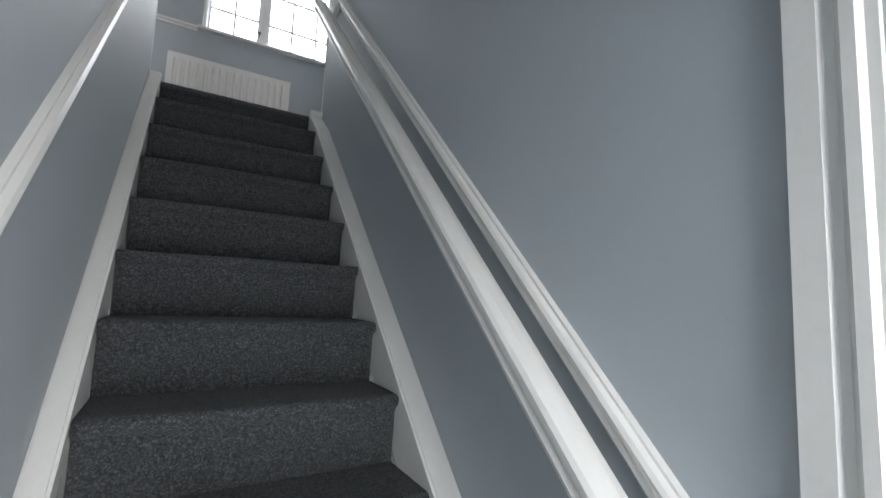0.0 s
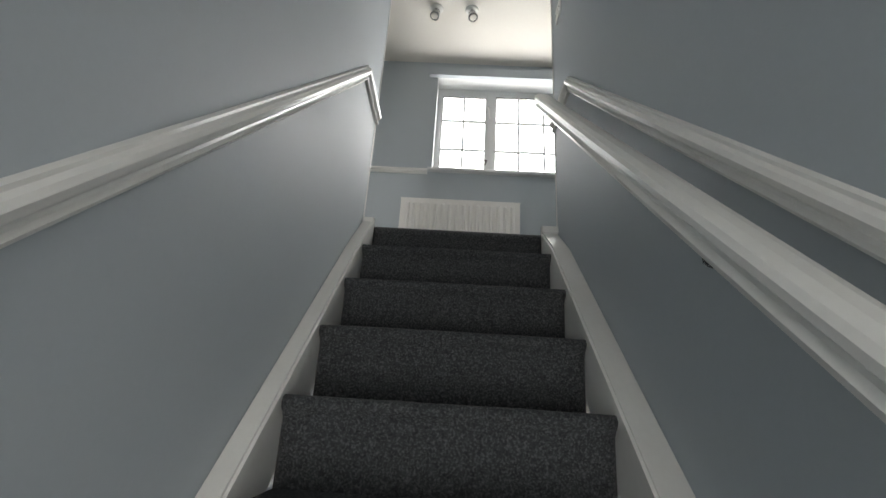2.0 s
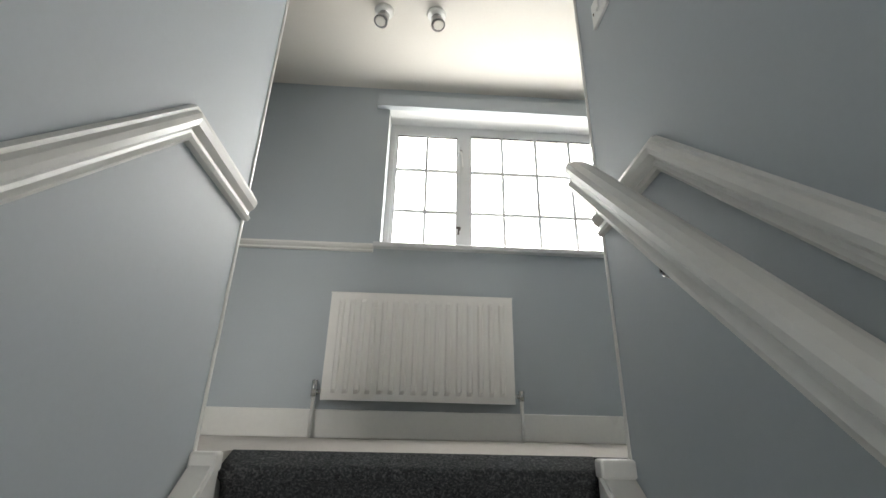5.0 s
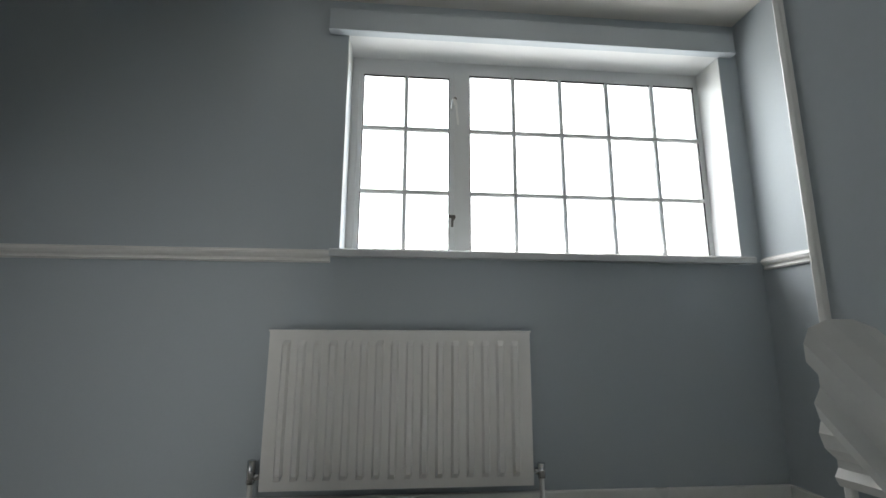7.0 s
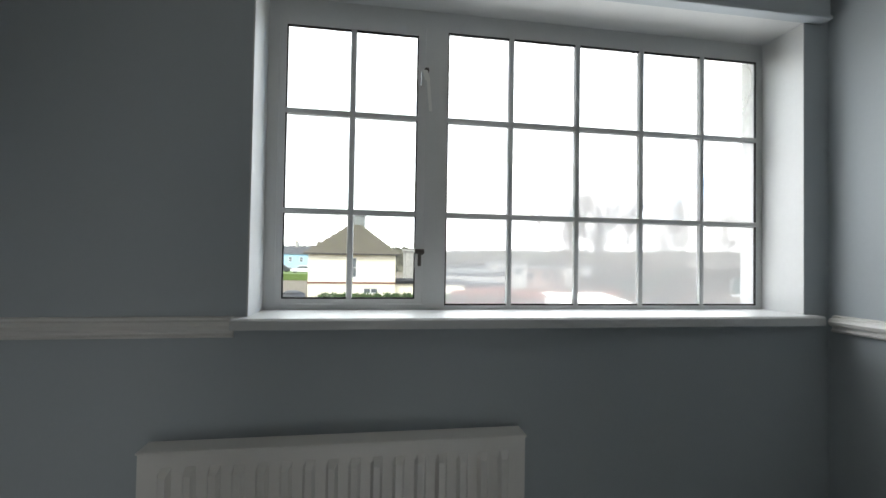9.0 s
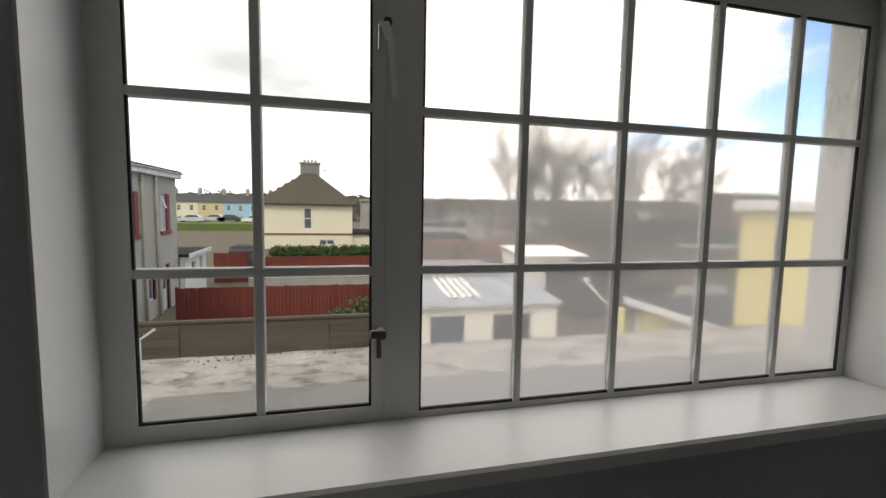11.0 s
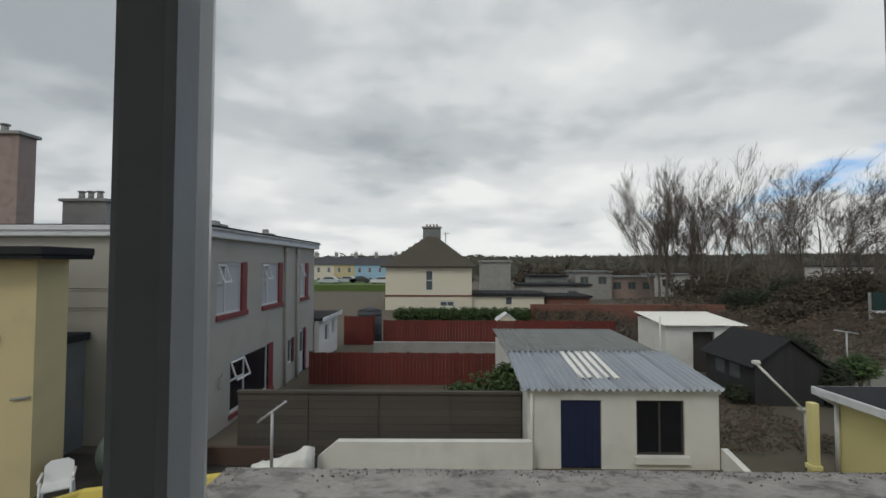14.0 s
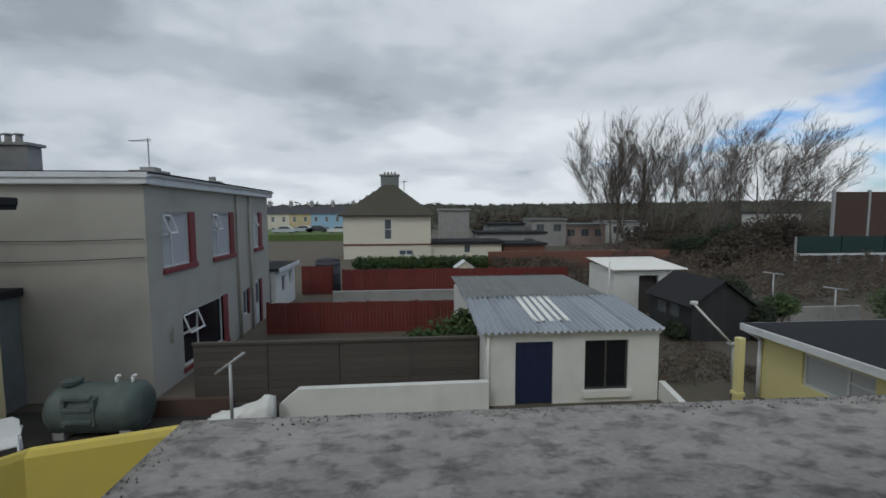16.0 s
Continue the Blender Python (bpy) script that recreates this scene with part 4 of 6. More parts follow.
# chimney stacks of the house's front block
for cx, cy, wx, z1, mm in ((-18.3, 19.5, 2.2, 6.95, M_PINKSTACK), (-16.9, 22.5, 2.1, 4.6, M_CONCRETE)):
    bm = bmesh.new()
    bx(bm, cx - wx / 2, cx + wx / 2, cy - 0.4, cy + 0.4, GZ + 0.3, z1, 0.02)
    ck = part("chimney", bm, mm, gh, "rendered chimney stack")
    box_part("cap", (cx - wx / 2 - 0.12, cx + wx / 2 + 0.12, cy - 0.52, cy + 0.52, z1, z1 + 0.14), M_CONCRETE, ck, bevel=0.02)
    for k in range(1 if mm is M_PINKSTACK else 3):
        bm = bmesh.new()
        px = cx + (0.1 if mm is M_PINKSTACK else -0.45 + 0.45 * k)
        cyl(bm, (px, cy, z1 + 0.13), (px, cy, z1 + 0.5), 0.14, 0.12, n=12)
        cyl(bm, (px, cy, z1 + 0.5), (px, cy, z1 + 0.56), 0.18, n=12)
        part("pot", bm, M_CONCRETE, ck)
bm = bmesh.new()
prism(bm, [(-23, 17.5, GZ + 0.34), (-23, 25, GZ + 0.34), (-23, 21.2, GZ + 1.0)], (6.2, 0, 0))
part("front_roof", bm, M_DSLATE, gh)
# overhead service wires
for z0, z1 in ((1.15, 0.98), (0.55, 0.50)):
    bm = bmesh.new()
    for k in range(12):
        f0, f1 = k / 12, (k + 1) / 12
        p = lambda f: (-14 + 7.68 * f, GY0 - 0.06 - 0.01 * f, z0 + (z1 - z0) * f - 0.12 * math.sin(math.pi * f))
        cyl(bm, p(f0), p(f1), 0.012, n=5, caps=False)
    part("cable", bm, M_SEAL, gh, "thin dark cable")

# ---- cream house at the side, lean-to, tank, chair ----
ch = thing("house", (-10.5, 11.8, G), "cream-yellow rendered house with a dark roof edge and white windows", "house")
CX, CY = -8.3, 10.6
bm = bmesh.new()
pierced(bm, "x", -13.5, CX, G, 1.72, CY, CY + 0.3, [(-11.2, -9.3, 0.1, 1.35), (-11.2, -9.4, -2.75, -1.55)])
part("wall", bm, M_BEIGE, ch)
bm = bmesh.new()
bx(bm, CX - 0.3, CX, CY + 0.3, 11.4, G, 1.72)
part("wall", bm, M_BEIGE, ch)
bm = bmesh.new()
bx(bm, -13.5, CX + 0.55, CY - 0.5, 11.4, 1.72, 1.80)
bx(bm, -13.5, CX + 0.6, CY - 0.55, 11.4, 1.80, 1.98, 0.03)
part("roof", bm, M_FELT, ch, "dark roof edge")
for z0, z1, x1 in ((0.1, 1.35, -9.3), (-2.75, -1.55, -9.4)):
    w = pane_y(CY, -11.2, x1, z0, z1, ch, cols=4, rows=4, fw=0.05)
    box_part("sill", (-11.3, x1 + 0.25, CY - 0.12, CY + 0.06, z0 - 0.12, z0 - 0.002), M_CONCRETE, w, bevel=0.015)
bm = bmesh.new()
cyl(bm, (-8.75, CY - 0.03, -1.25), (-8.35, CY - 0.03, -1.2), 0.03, n=8)
part("vent_pipe", bm, M_CONCRETE, ch)

lt = thing("lean_to", (-9.4, 13.0, G), "small dark lean-to store against the grey house", "outbuilding")
box_part("wall", (-10.5, -9.5, 12.6, 13.4, G, -0.45), M_OLDROOF, lt)
box_part("roof", (-10.5, -9.36, 12.4, 13.4, -0.45, -0.25), M_FELT, lt, bevel=0.02)

tk = thing("oil_tank", (-6.50, 11.7, G), "dull green plastic oil tank on blocks by the house", "oil tank")
bm = bmesh.new()
R, cz, cy = 0.57, -2.77, 11.7
ringsx = [(-7.50, 0.0), (-7.50, 0.26), (-7.45, 0.45), (-7.33, 0.55)] + [(-7.23 + 0.18 * k, 0.57 if k % 2 == 0 else 0.55) for k in range(9)] + [(-5.67, 0.55), (-5.55, 0.45), (-5.50, 0.26), (-5.50, 0.0)]
prev = None
for x, r in ringsx:
    ring = [bm.verts.new((x, cy + max(r, 0.002) * math.cos(a), cz + max(r, 0.002) * math.sin(a))) for a in [2 * math.pi * k / 28 for k in range(28)]]
    if prev:
        for k in range(28):
            bm.faces.new((prev[k], prev[(k + 1) % 28], ring[(k + 1) % 28], ring[k])).smooth = True
    prev = ring
bmesh.ops.recalc_face_normals(bm, faces=bm.faces)
part("body", bm, M_TANK, tk)
bm = bmesh.new()
for x in (-6.95, -6.35):
    bx(bm, x - 0.05, x + 0.05, cy - 0.57, cy - 0.36, cz - 0.22, cz + 0.40, 0.02)
for z in (-0.15, 0.12, 0.38):
    bx(bm, -6.95, -6.35, cy - 0.60, cy - 0.48, cz + z, cz + z + 0.10, 0.02)
part("ladder_moulding", bm, M_TANK, tk, "moulded ribs on the tank's side")
bm = bmesh.new()
cyl(bm, (-7.10, cy, cz + R - 0.02), (-7.10, cy, cz + R + 0.07), 0.20, n=18)
cyl(bm, (-7.10, cy, cz + R + 0.07), (-7.10, cy, cz + R + 0.10), 0.22, 0.15, n=18)
part("cap", bm, M_TANK, tk)
for x in (-6.15, -5.80):
    bm = bmesh.new()
    cyl(bm, (x, cy, cz + R - 0.03), (x, cy, cz + R + 0.12), 0.035, n=10)
    cyl(bm, (x, cy, cz + R + 0.12), (x + 0.08, cy, cz + R + 0.16), 0.035, n=10)
    part("fitting", bm, M_PLASTIC, tk, "pale vent fitting")
for x in (-7.20, -5.80):
    box_part("block", (x - 0.12, x + 0.12, cy - 0.4, cy + 0.4, G, cz - 0.40), M_CONCRETE, tk, bevel=0.02)

chair = thing("garden_chair", (-7.55, 10.4, G), "white moulded plastic garden chair in the yard", "chair")
CO = Vector((-7.55, 10.4, G))


def at(*p):
    a = radians(35)
    return (CO.x + p[0] * math.cos(a) - p[1] * math.sin(a), CO.y + p[0] * math.sin(a) + p[1] * math.cos(a), CO.z + p[2])


for sx in (-0.24, 0.24):
    for sy in (-0.24, 0.24):
        bm = bmesh.new()
        cyl(bm, at(sx * 1.1, sy * 1.1, 0), at(sx, sy, 0.42 if sy > 0 else 0.62), 0.028, 0.022, n=8)
        part("leg", bm, M_PLASTIC, chair)
bm = bmesh.new()
prism(bm, [at(-0.25, -0.25, 0.40), at(0.25, -0.25, 0.40), at(0.25, 0.25, 0.38), at(-0.25, 0.25, 0.38)], (0, 0, 0.03))
part("seat", bm, M_PLASTIC, chair)
bm = bmesh.new()
prism(bm, [at(-0.25, 0.24, 0.41), at(0.25, 0.24, 0.41), at(0.24, 0.33, 0.74), at(0.14, 0.35, 0.82), at(-0.14, 0.35, 0.82), at(-0.24, 0.33, 0.74)], tuple(Vector(at(0, 0.03, 0)) - Vector(at(0, 0, 0))))
part("backrest", bm, M_PLASTIC, chair)
for sx in (-0.27, 0.27):
    bm = bmesh.new()
    cyl(bm, at(sx, -0.26, 0.62), at(sx, 0.27, 0.62), 0.026, n=8)
    part("armrest", bm, M_PLASTIC, chair)

# ---- white yard wall, tarpaulin, grey fence ----
bm = bmesh.new()
prism(bm, [(2.48, 11.85, G), (2.48, 11.85, -2.56), (-2.15, 11.85, -2.58), (-2.6, 11.85, -2.95), (-2.6, 11.85, G)], (0, 0.2, 0))
tagged(part("yard_wall", bm, M_WHITEPAINT), "low whitewashed yard wall beside the shed", "wall")
bm = bmesh.new()
bx(bm, -5.75, -3.85, 12.3, 12.45, G, -2.92, 0.01)
tagged(part("dwarf_wall", bm, M_BROWNBOARD), "dark red-brown low wall before the board fence", "wall")
bm = bmesh.new()
tv = [[bm.verts.new((-4.1 + 1.45 * i / 14 + 0.05 * noise.noise(Vector((i * 0.5, j * 0.5, 9))), 11.15 + 0.65 * j / 8, G + 0.28 + 0.52 * (i / 14) ** 1.3 * (1 - 0.5 * abs(j / 8 - 0.6)) + 0.13 * noise.noise(Vector((i * 0.45, j * 0.6, 3))))) for i in range(15)] for j in range(9)]
for r0, r1 in zip(tv, tv[1:]):
    for q in range(14):
        bm.faces.new((r0[q], r0[q + 1], r1[q + 1], r1[q])).smooth = True
e = bmesh.ops.extrude_face_region(bm, geom=list(bm.faces))
for v in [g for g in e["geom"] if isinstance(g, bmesh.types.BMVert)]:
    v.co.z = G
tagged(part("tarpaulin", bm, M_WHITEPAINT), "crumpled white tarpaulin over a heap by the wall", "tarpaulin")


def board_fence(name, x0, x1, y, z0, z1, material, label, step=0.16, posts=2.4, horizontal=False, dz=0.0, group=""):
    """Boards on rails between posts; dz: how far the top rises along it."""
    f = thing(name, ((x0 + x1) / 2, y, G), label, "fence", group)
    if horizontal:
        k = max(1, round((z1 - z0) / step))
        h = (z1 - z0) / k
        cuts = max(1, round((x1 - x0) / posts))
        for c in range(cuts):
            a, b = x0 + (x1 - x0) * c / cuts, x0 + (x1 - x0) * (c + 1) / cuts
            for i in range(k):
                o = random.uniform(-0.006, 0.006)
                box_part("board", (a + 0.01, b - 0.01, y - 0.012 + o, y + 0.012 + o, z0 + i * h + 0.004, z0 + (i + 1) * h - 0.004), material, f)
    else:
        k = round((x1 - x0) / step)
        w = (x1 - x0) / k
        for i in range(k):
            o, d = random.uniform(-0.012, 0.012), random.uniform(-0.02, 0.02) + dz * i / k
            box_part("board", (x0 + i * w + 0.004, x0 + (i + 1) * w - 0.004, y - 0.011 + o, y + 0.011 + o, z0, z1 + d), material, f)
    for z in (z0 + 0.25 * (z1 - z0), z0 + 0.85 * (z1 - z0)):
        box_part("rail", (x0, x1, y + 0.03, y + 0.08, z - 0.04, z + 0.04), material, f)
    for c in range(round((x1 - x0) / posts) + 1):
        x = x0 + (x1 - x0) * c / max(1, round((x1 - x0) / posts))
        box_part("post", (x - 0.05, x + 0.05, y + 0.08, y + 0.18, G, z1 + 0.02), material, f)
    return f


gf = board_fence("fence", -5.05, 2.40, 13.0, G, -1.78, M_FENCE_OLD, "weathered grey-brown board fence behind the yard wall", 0.20, 1.85, True)
box_part("capping", (-5.07, 2.41, 12.94, 13.08, -1.775, -1.70), M_FENCE_OLD, gf, "pale weathered capping board", 0.008)
board_fence("fence", -5.3, 2.9, 19.8, G, -2.04, M_FENCE_RED, "red-stained timber fence across the gardens", 0.15, 2.0)
bm = bmesh.new()
bx(bm, -3.4, 8.0, 24.4, 24.6, G, -2.40)
tagged(part("low_wall", bm, M_CONCRETE), "pale concrete wall between the red fences", "wall")
rf = board_fence("fence", -3.4, 10.4, 28.0, G, -1.72, M_FENCE_RED, "red-stained timber fence below the hedge", 0.18, 2.3)

# ---- clothes posts, prop, yellow post ----
def t_post(x, y, top, arm, label, ang=0.0, tilt=-0.15):
    t = thing("clothes_post", (x, y, G), label, "clothes post", "clothes posts")
    bm = bmesh.new()
    cyl(bm, (x, y, G), (x, y, top), 0.035, n=10)
    part("pole", bm, M_POLE, t)
    bm = bmesh.new()
    dx, dy, dz = arm * math.cos(ang), arm * math.sin(ang), tilt * arm
    cyl(bm, (x - dx, y - dy, top - dz), (x + dx, y + dy, top + dz), 0.03, n=10)
    for q in (-0.8, -0.3, 0.3, 0.8):
        cyl(bm, (x + dx * q, y + dy * q, top + dz * q), (x + dx * q, y + dy * q, top + dz * q + 0.08), 0.008, n=6)
    part("crossbar", bm, M_POLE, t)


t_post(-3.36, 11.0, -1.61, 0.30, "rusty metal clothes post with a tilted cross arm", 0.15, 0.72)
t_post(17.0, 20.0, -1.15, 0.55, "grey metal clothes post in the far garden", 0.1)
t_post(18.0, 18.0, -1.52, 0.6, "grey metal clothes post by the scrub", 0.05)
pr = thing("clothes_prop", (9.15, 12.3, G), "pale pole leaning over the path on its stand", "pole")
bm = bmesh.new()
cyl(bm, (8.02, 12.3, -0.78), (9.2, 12.3, -1.96), 0.03, n=8)
bx(bm, 7.95, 8.12, 12.25, 12.35, -0.80, -0.72, 0.01)
part("prop", bm, M_WHITEPAINT, pr)
bm = bmesh.new()
cyl(bm, (9.2, 12.3, G), (9.2, 12.3, -1.90), 0.035, n=8)
bx(bm, 9.05, 9.4, 12.2, 12.4, -1.93, -1.88, 0.01)
part("stand", bm, M_POLE, pr)
yp = thing("gate_post", (8.34, 11.0, G), "pale yellow painted post by the path", "post")
box_part("post", (8.25, 8.42, 10.92, 11.08, G, -1.34), M_YELLOW, yp, bevel=0.012)
box_part("collar", (8.22, 8.45, 10.89, 11.11, -2.75, -2.65), M_YELLOW, yp, bevel=0.01)

# ---- whitewashed shed with the corrugated roof ----
SX0, SX1, SY0, SY1, SZ, SR = 2.44, 7.08, 12.25, 15.0, -1.44, -1.10
sh = thing("shed", ((SX0 + SX1) / 2, 13.6, G), "whitewashed shed with a corrugated roof and navy door", "shed")
bm = bmesh.new()
pierced(bm, "x", SX0, SX1, G, SZ, SY0, SY0 + 0.2, [(3.24, 4.23, G, -1.69), (5.08, 6.25, -3.02, -1.69)])
part("wall", bm, M_WHITEPAINT, sh)
for x0, x1 in ((SX0, SX0 + 0.2), (SX1 - 0.2, SX1)):
    bm = bmesh.new()
    prism(bm, [(x0, SY0 + 0.2, G), (x0, SY0 + 0.2, SZ), (x0, SY1, SR - 0.04), (x0, SY1, G)], (x1 - x0, 0, 0))
    part("wall", bm, M_WHITEPAINT, sh)
bm = bmesh.new()
bx(bm, SX0 + 0.2, SX1 - 0.2, SY1 - 0.2, SY1, G, SR - 0.05)
part("wall", bm, M_WHITEPAINT, sh)
dd = box_part("door", (3.25, 4.22, SY0 + 0.05, SY0 + 0.10, G + 0.02, -1.70), M_NAVY, sh, "navy blue boarded door")
for k in range(5):
    box_part("board", (3.26 + 0.19 * k, 3.445 + 0.19 * k, SY0 + 0.038, SY0 + 0.05, G + 0.03, -1.71), M_NAVY, dd)
w = pane_y(SY0, 5.08, 6.25, -3.02, -1.69, sh, cols=2, rows=1, fw=0.05, glass=M_DARKGLASS, frame_mat=M_UNLIT_TRIM)
box_part("sill", (5.02, 6.34, SY0 - 0.10, SY0 + 0.06, -3.20, -3.022), M_WHITEPAINT, w, "white painted sill", 0.012)
box_part("fascia", (SX0 - 0.05, SX1 + 0.02, SY0 - 0.06, SY0 - 0.002, SZ - 0.08, SZ + 0.03), M_WHITEPAINT, sh, bevel=0.008)
bm = bmesh.new()
cyl(bm, (SX0 + 0.08, SY0 - 0.06, G), (SX0 + 0.08, SY0 - 0.06, SZ - 0.08), 0.035, n=10)
part("downpipe", bm, M_WHITEPAINT, sh)


def sheet(x0, x1, y0, z0, y1, z1, material, owner, waves, amp=0.028, rows=6, tail=0.0):
    """A corrugated sheet from (y0, z0) up to (y1, z1)."""
    bm = bmesh.new()
    k = waves * 8
    up = [[bm.verts.new((x0 + (x1 - x0) * i / k + tail * j / rows, y0 + (y1 - y0) * j / rows + (0.012 * noise.noise(Vector((x0, i * 0.1, 4))) if j == 0 else 0), z0 + (z1 - z0) * j / rows + amp * math.cos(2 * math.pi * i / 8))) for i in range(k + 1)] for j in range(rows + 1)]
    for r0, r1 in zip(up, up[1:]):
        for i in range(k):
            bm.faces.new((r0[i], r0[i + 1], r1[i + 1], r1[i])).smooth = True
    e = bmesh.ops.extrude_face_region(bm, geom=list(bm.faces))
    for v in [g for g in e["geom"] if isinstance(g, bmesh.types.BMVert)]:
        v.co.z -= 0.006
    bmesh.ops.recalc_face_normals(bm, faces=bm.faces)
    return part("roof_sheet", bm, material, owner)


sw = (SX1 - SX0 + 0.18) / 6
for k in range(6):
    x0 = SX0 - 0.16 + sw * k
    dz = 0.008 * (k % 2)
    sheet(x0 - 0.02, x0 + sw + 0.02, SY0 - 0.22, SZ + 0.05 + dz, SY1 + 0.1, SR + 0.05 + dz, M_CORRUGATED, sh, 5, 0.036)
for k in range(5):
    x0 = 3.86 + 0.225 * k
    o = sheet(x0, x0 + 0.14, SY0 + 0.5 + 0.04 * (k % 2), SZ + 0.165, SY1 - 0.12, SR + 0.085, M_CLEARSHEET, sh, 1, -0.014)
    o["label"] = "pale rooflight strip"
b2 = thing("lean_to", (4.6, 17, G), "older outbuilding with an aged grey sheet roof behind the shed", "outbuilding")
box_part("wall", (2.35, 6.8, SY1 + 0.02, 19.0, G, -1.25), M_WHITEPAINT, b2)
for k in range(5):
    x0 = 2.25 + 0.93 * k
    sheet(x0, x0 + 0.95, SY1 + 0.12, -1.05, 19.3, -0.96, M_OLDROOF, b2, 6, 0.02)
bm = bmesh.new()
prism(bm, [(7.14, 12.3, G), (7.14, 12.3, -2.85), (7.14, 10.2, -3.25), (7.14, 10.2, G)], (0.16, 0, 0))
tagged(part("path_wall", bm, M_WHITEPAINT), "low sloping white wall along the path", "wall")

# ---- yellow flat-roofed annexe ----
an = thing("annexe", (11.5, 9.5, G), "pale yellow single-storey annexe with a dark flat roof", "outbuilding")
AX = 9.95
bm = bmesh.new()
pierced(bm, "y", 5.5, 12.3, G, -1.55, AX, AX + 0.25, [(9.3, 11.0, -2.55, -1.75)])
part("wall", bm, M_YELLOW, an)
bm = bmesh.new()
bx(bm, AX + 0.25, 15, 12.05, 12.3, G, -1.55)
bx(bm, AX + 0.25, 15, 5.5, 5.75, G, -1.55)
part("wall", bm, M_YELLOW, an)
box_part("roof", (AX - 0.30, 15.2, 5.3, 12.55, -1.53, -1.40), M_FELT, an, "black felt flat roof", 0.01)
bm = bmesh.new()
bx(bm, AX - 0.36, AX - 0.302, 5.3, 12.55, -1.60, -1.41, 0.008)
bx(bm, AX - 0.36, 15.2, 12.552, 12.60, -1.60, -1.41, 0.008)
part("fascia", bm, M_FASCIA, an, "white fascia and gutter")
bm = bmesh.new()
cyl(bm, (AX - 0.06, 12.22, G), (AX - 0.06, 12.22, -1.75), 0.05, n=10)
cyl(bm, (AX - 0.06, 12.22, -1.75), (AX - 0.30, 12.45, -1.58), 0.05, n=10)
part("downpipe", bm, M_FASCIA, an)
pane_x(AX, 9.3, 11.0, -2.55, -1.75, an, s=-1)

# tall yellow return of the next house
nh = thing("house", (8.5, 5.7, G), "yellow painted two-storey return of the next house", "house")
box_part("wall", (6.55, 9.5, 5.3, 5.9, G, 1.35), M_YELLOW, nh)
box_part("roof", (6.45, 9.6, 5.2, 5.98, 1.35, 1.5), M_FASCIA, nh, "white roof edge", 0.02)

# ---- white outbuilding beyond the grey house, dark water tank ----
ob1 = thing("outbuilding", (-8, 26, G), "white flat-roofed outbuilding with small windows", "outbuilding")
bm = bmesh.new()
pierced(bm, "y", 23.9, 27.6, G, -1.25, -6.35, -6.1, [(24.9, 25.7, -2.5, -1.6), (26.4, 26.9, -2.3, -1.5)])
part("wall", bm, M_WHITEPAINT, ob1)
box_part("roof", (-12, -5.9, 23.8, 27.8, -1.25, -1.12), M_FELT, ob1)
box_part("fascia", (-5.9, -5.85, 23.8, 27.8, -1.30, -1.10), M_FASCIA, ob1)
pane_x(-6.1, 24.9, 25.7, -2.5, -1.6, ob1, curtain=False)
pane_x(-6.1, 26.4, 26.9, -2.3, -1.5, ob1, curtain=False, split=False)
bm = bmesh.new()
bx(bm, -12, -6.35, 27.35, 27.6, G, -1.25)
part("wall", bm, M_WHITEPAINT, ob1)
wt = thing("water_tank", (-4.6, 30, G), "dark slate-grey storage tank behind the fence", "tank")
bm = bmesh.new()
cyl(bm, (-4.6, 30, G), (-4.6, 30, -1.35), 0.78, n=24)
cyl(bm, (-4.6, 30, -1.35), (-4.6, 30, -1.15), 0.78, 0.3, n=24)
part("body", bm, M_DSLATE, wt)
bm = bmesh.new()
for z in (-2.8, -2.2, -1.6):
    cyl(bm, (-4.6, 30, z), (-4.6, 30, z + 0.06), 0.81, n=24)
part("hoop", bm, M_DSLATE, wt)
b3 = board_fence("fence", -6.0, -4.2, 29.0, G, -1.6, M_FENCE_RED, "short red-stained fence beside the storage tank", 0.18, 1.8)

# ---- far white shed and dark shed ----
fs = thing("shed", (12.4, 23, G), "small white shed with a pale sheet roof and dark doorway", "shed")
bm = bmesh.new()
pierced(bm, "x", 10.5, 13.6, G, -1.22, 22.0, 22.15, [(11.75, 12.75, G, -1.45)])
bx(bm, 10.5, 10.65, 22.15, 25, G, -1.1)
bx(bm, 13.45, 13.6, 22.15, 25, G, -1.1)
bx(bm, 10.65, 13.45, 24.85, 25, G, -1.1)
part("wall", bm, M_WHITEPAINT, fs)
# opaque dark sheet painted as the shade inside the open doorway
box_part("door", (11.75, 12.75, 22.3, 22.35, G, -1.45), M_UNLIT_TRIM, fs, "dark panel standing in for the unlit open doorway")
for k in range(4):
    sheet(10.3 + 0.95 * k, 11.27 + 0.95 * k, 21.75, -1.14, 25.2, -0.85, M_CLEARSHEET, fs, 5, 0.02)
bm = bmesh.new()
cyl(bm, (10.2, 21.9, G), (10.2, 21.9, -0.75), 0.04, n=8)
part("pipe", bm, M_WHITEPAINT, fs)
ds = thing("shed", (12.5, 18.6, G), "dark green-black timber shed with a pitched felt roof", "shed")
DX0, DX1, DY0, DY1, DE, DRZ = 11.3, 13.7, 17.2, 20.2, -1.88, -1.02
bm = bmesh.new()
prism(bm, [(DX0 + 0.03, DY0 + 0.03, G), (DX1 - 0.03, DY0 + 0.03, G), (DX1 - 0.03, DY0 + 0.03, DE), (12.5, DY0 + 0.03, DRZ - 0.03), (DX0 + 0.03, DY0 + 0.03, DE)], (0, DY1 - DY0 - 0.06, 0))
part("body", bm, M_DARKSHED, ds)
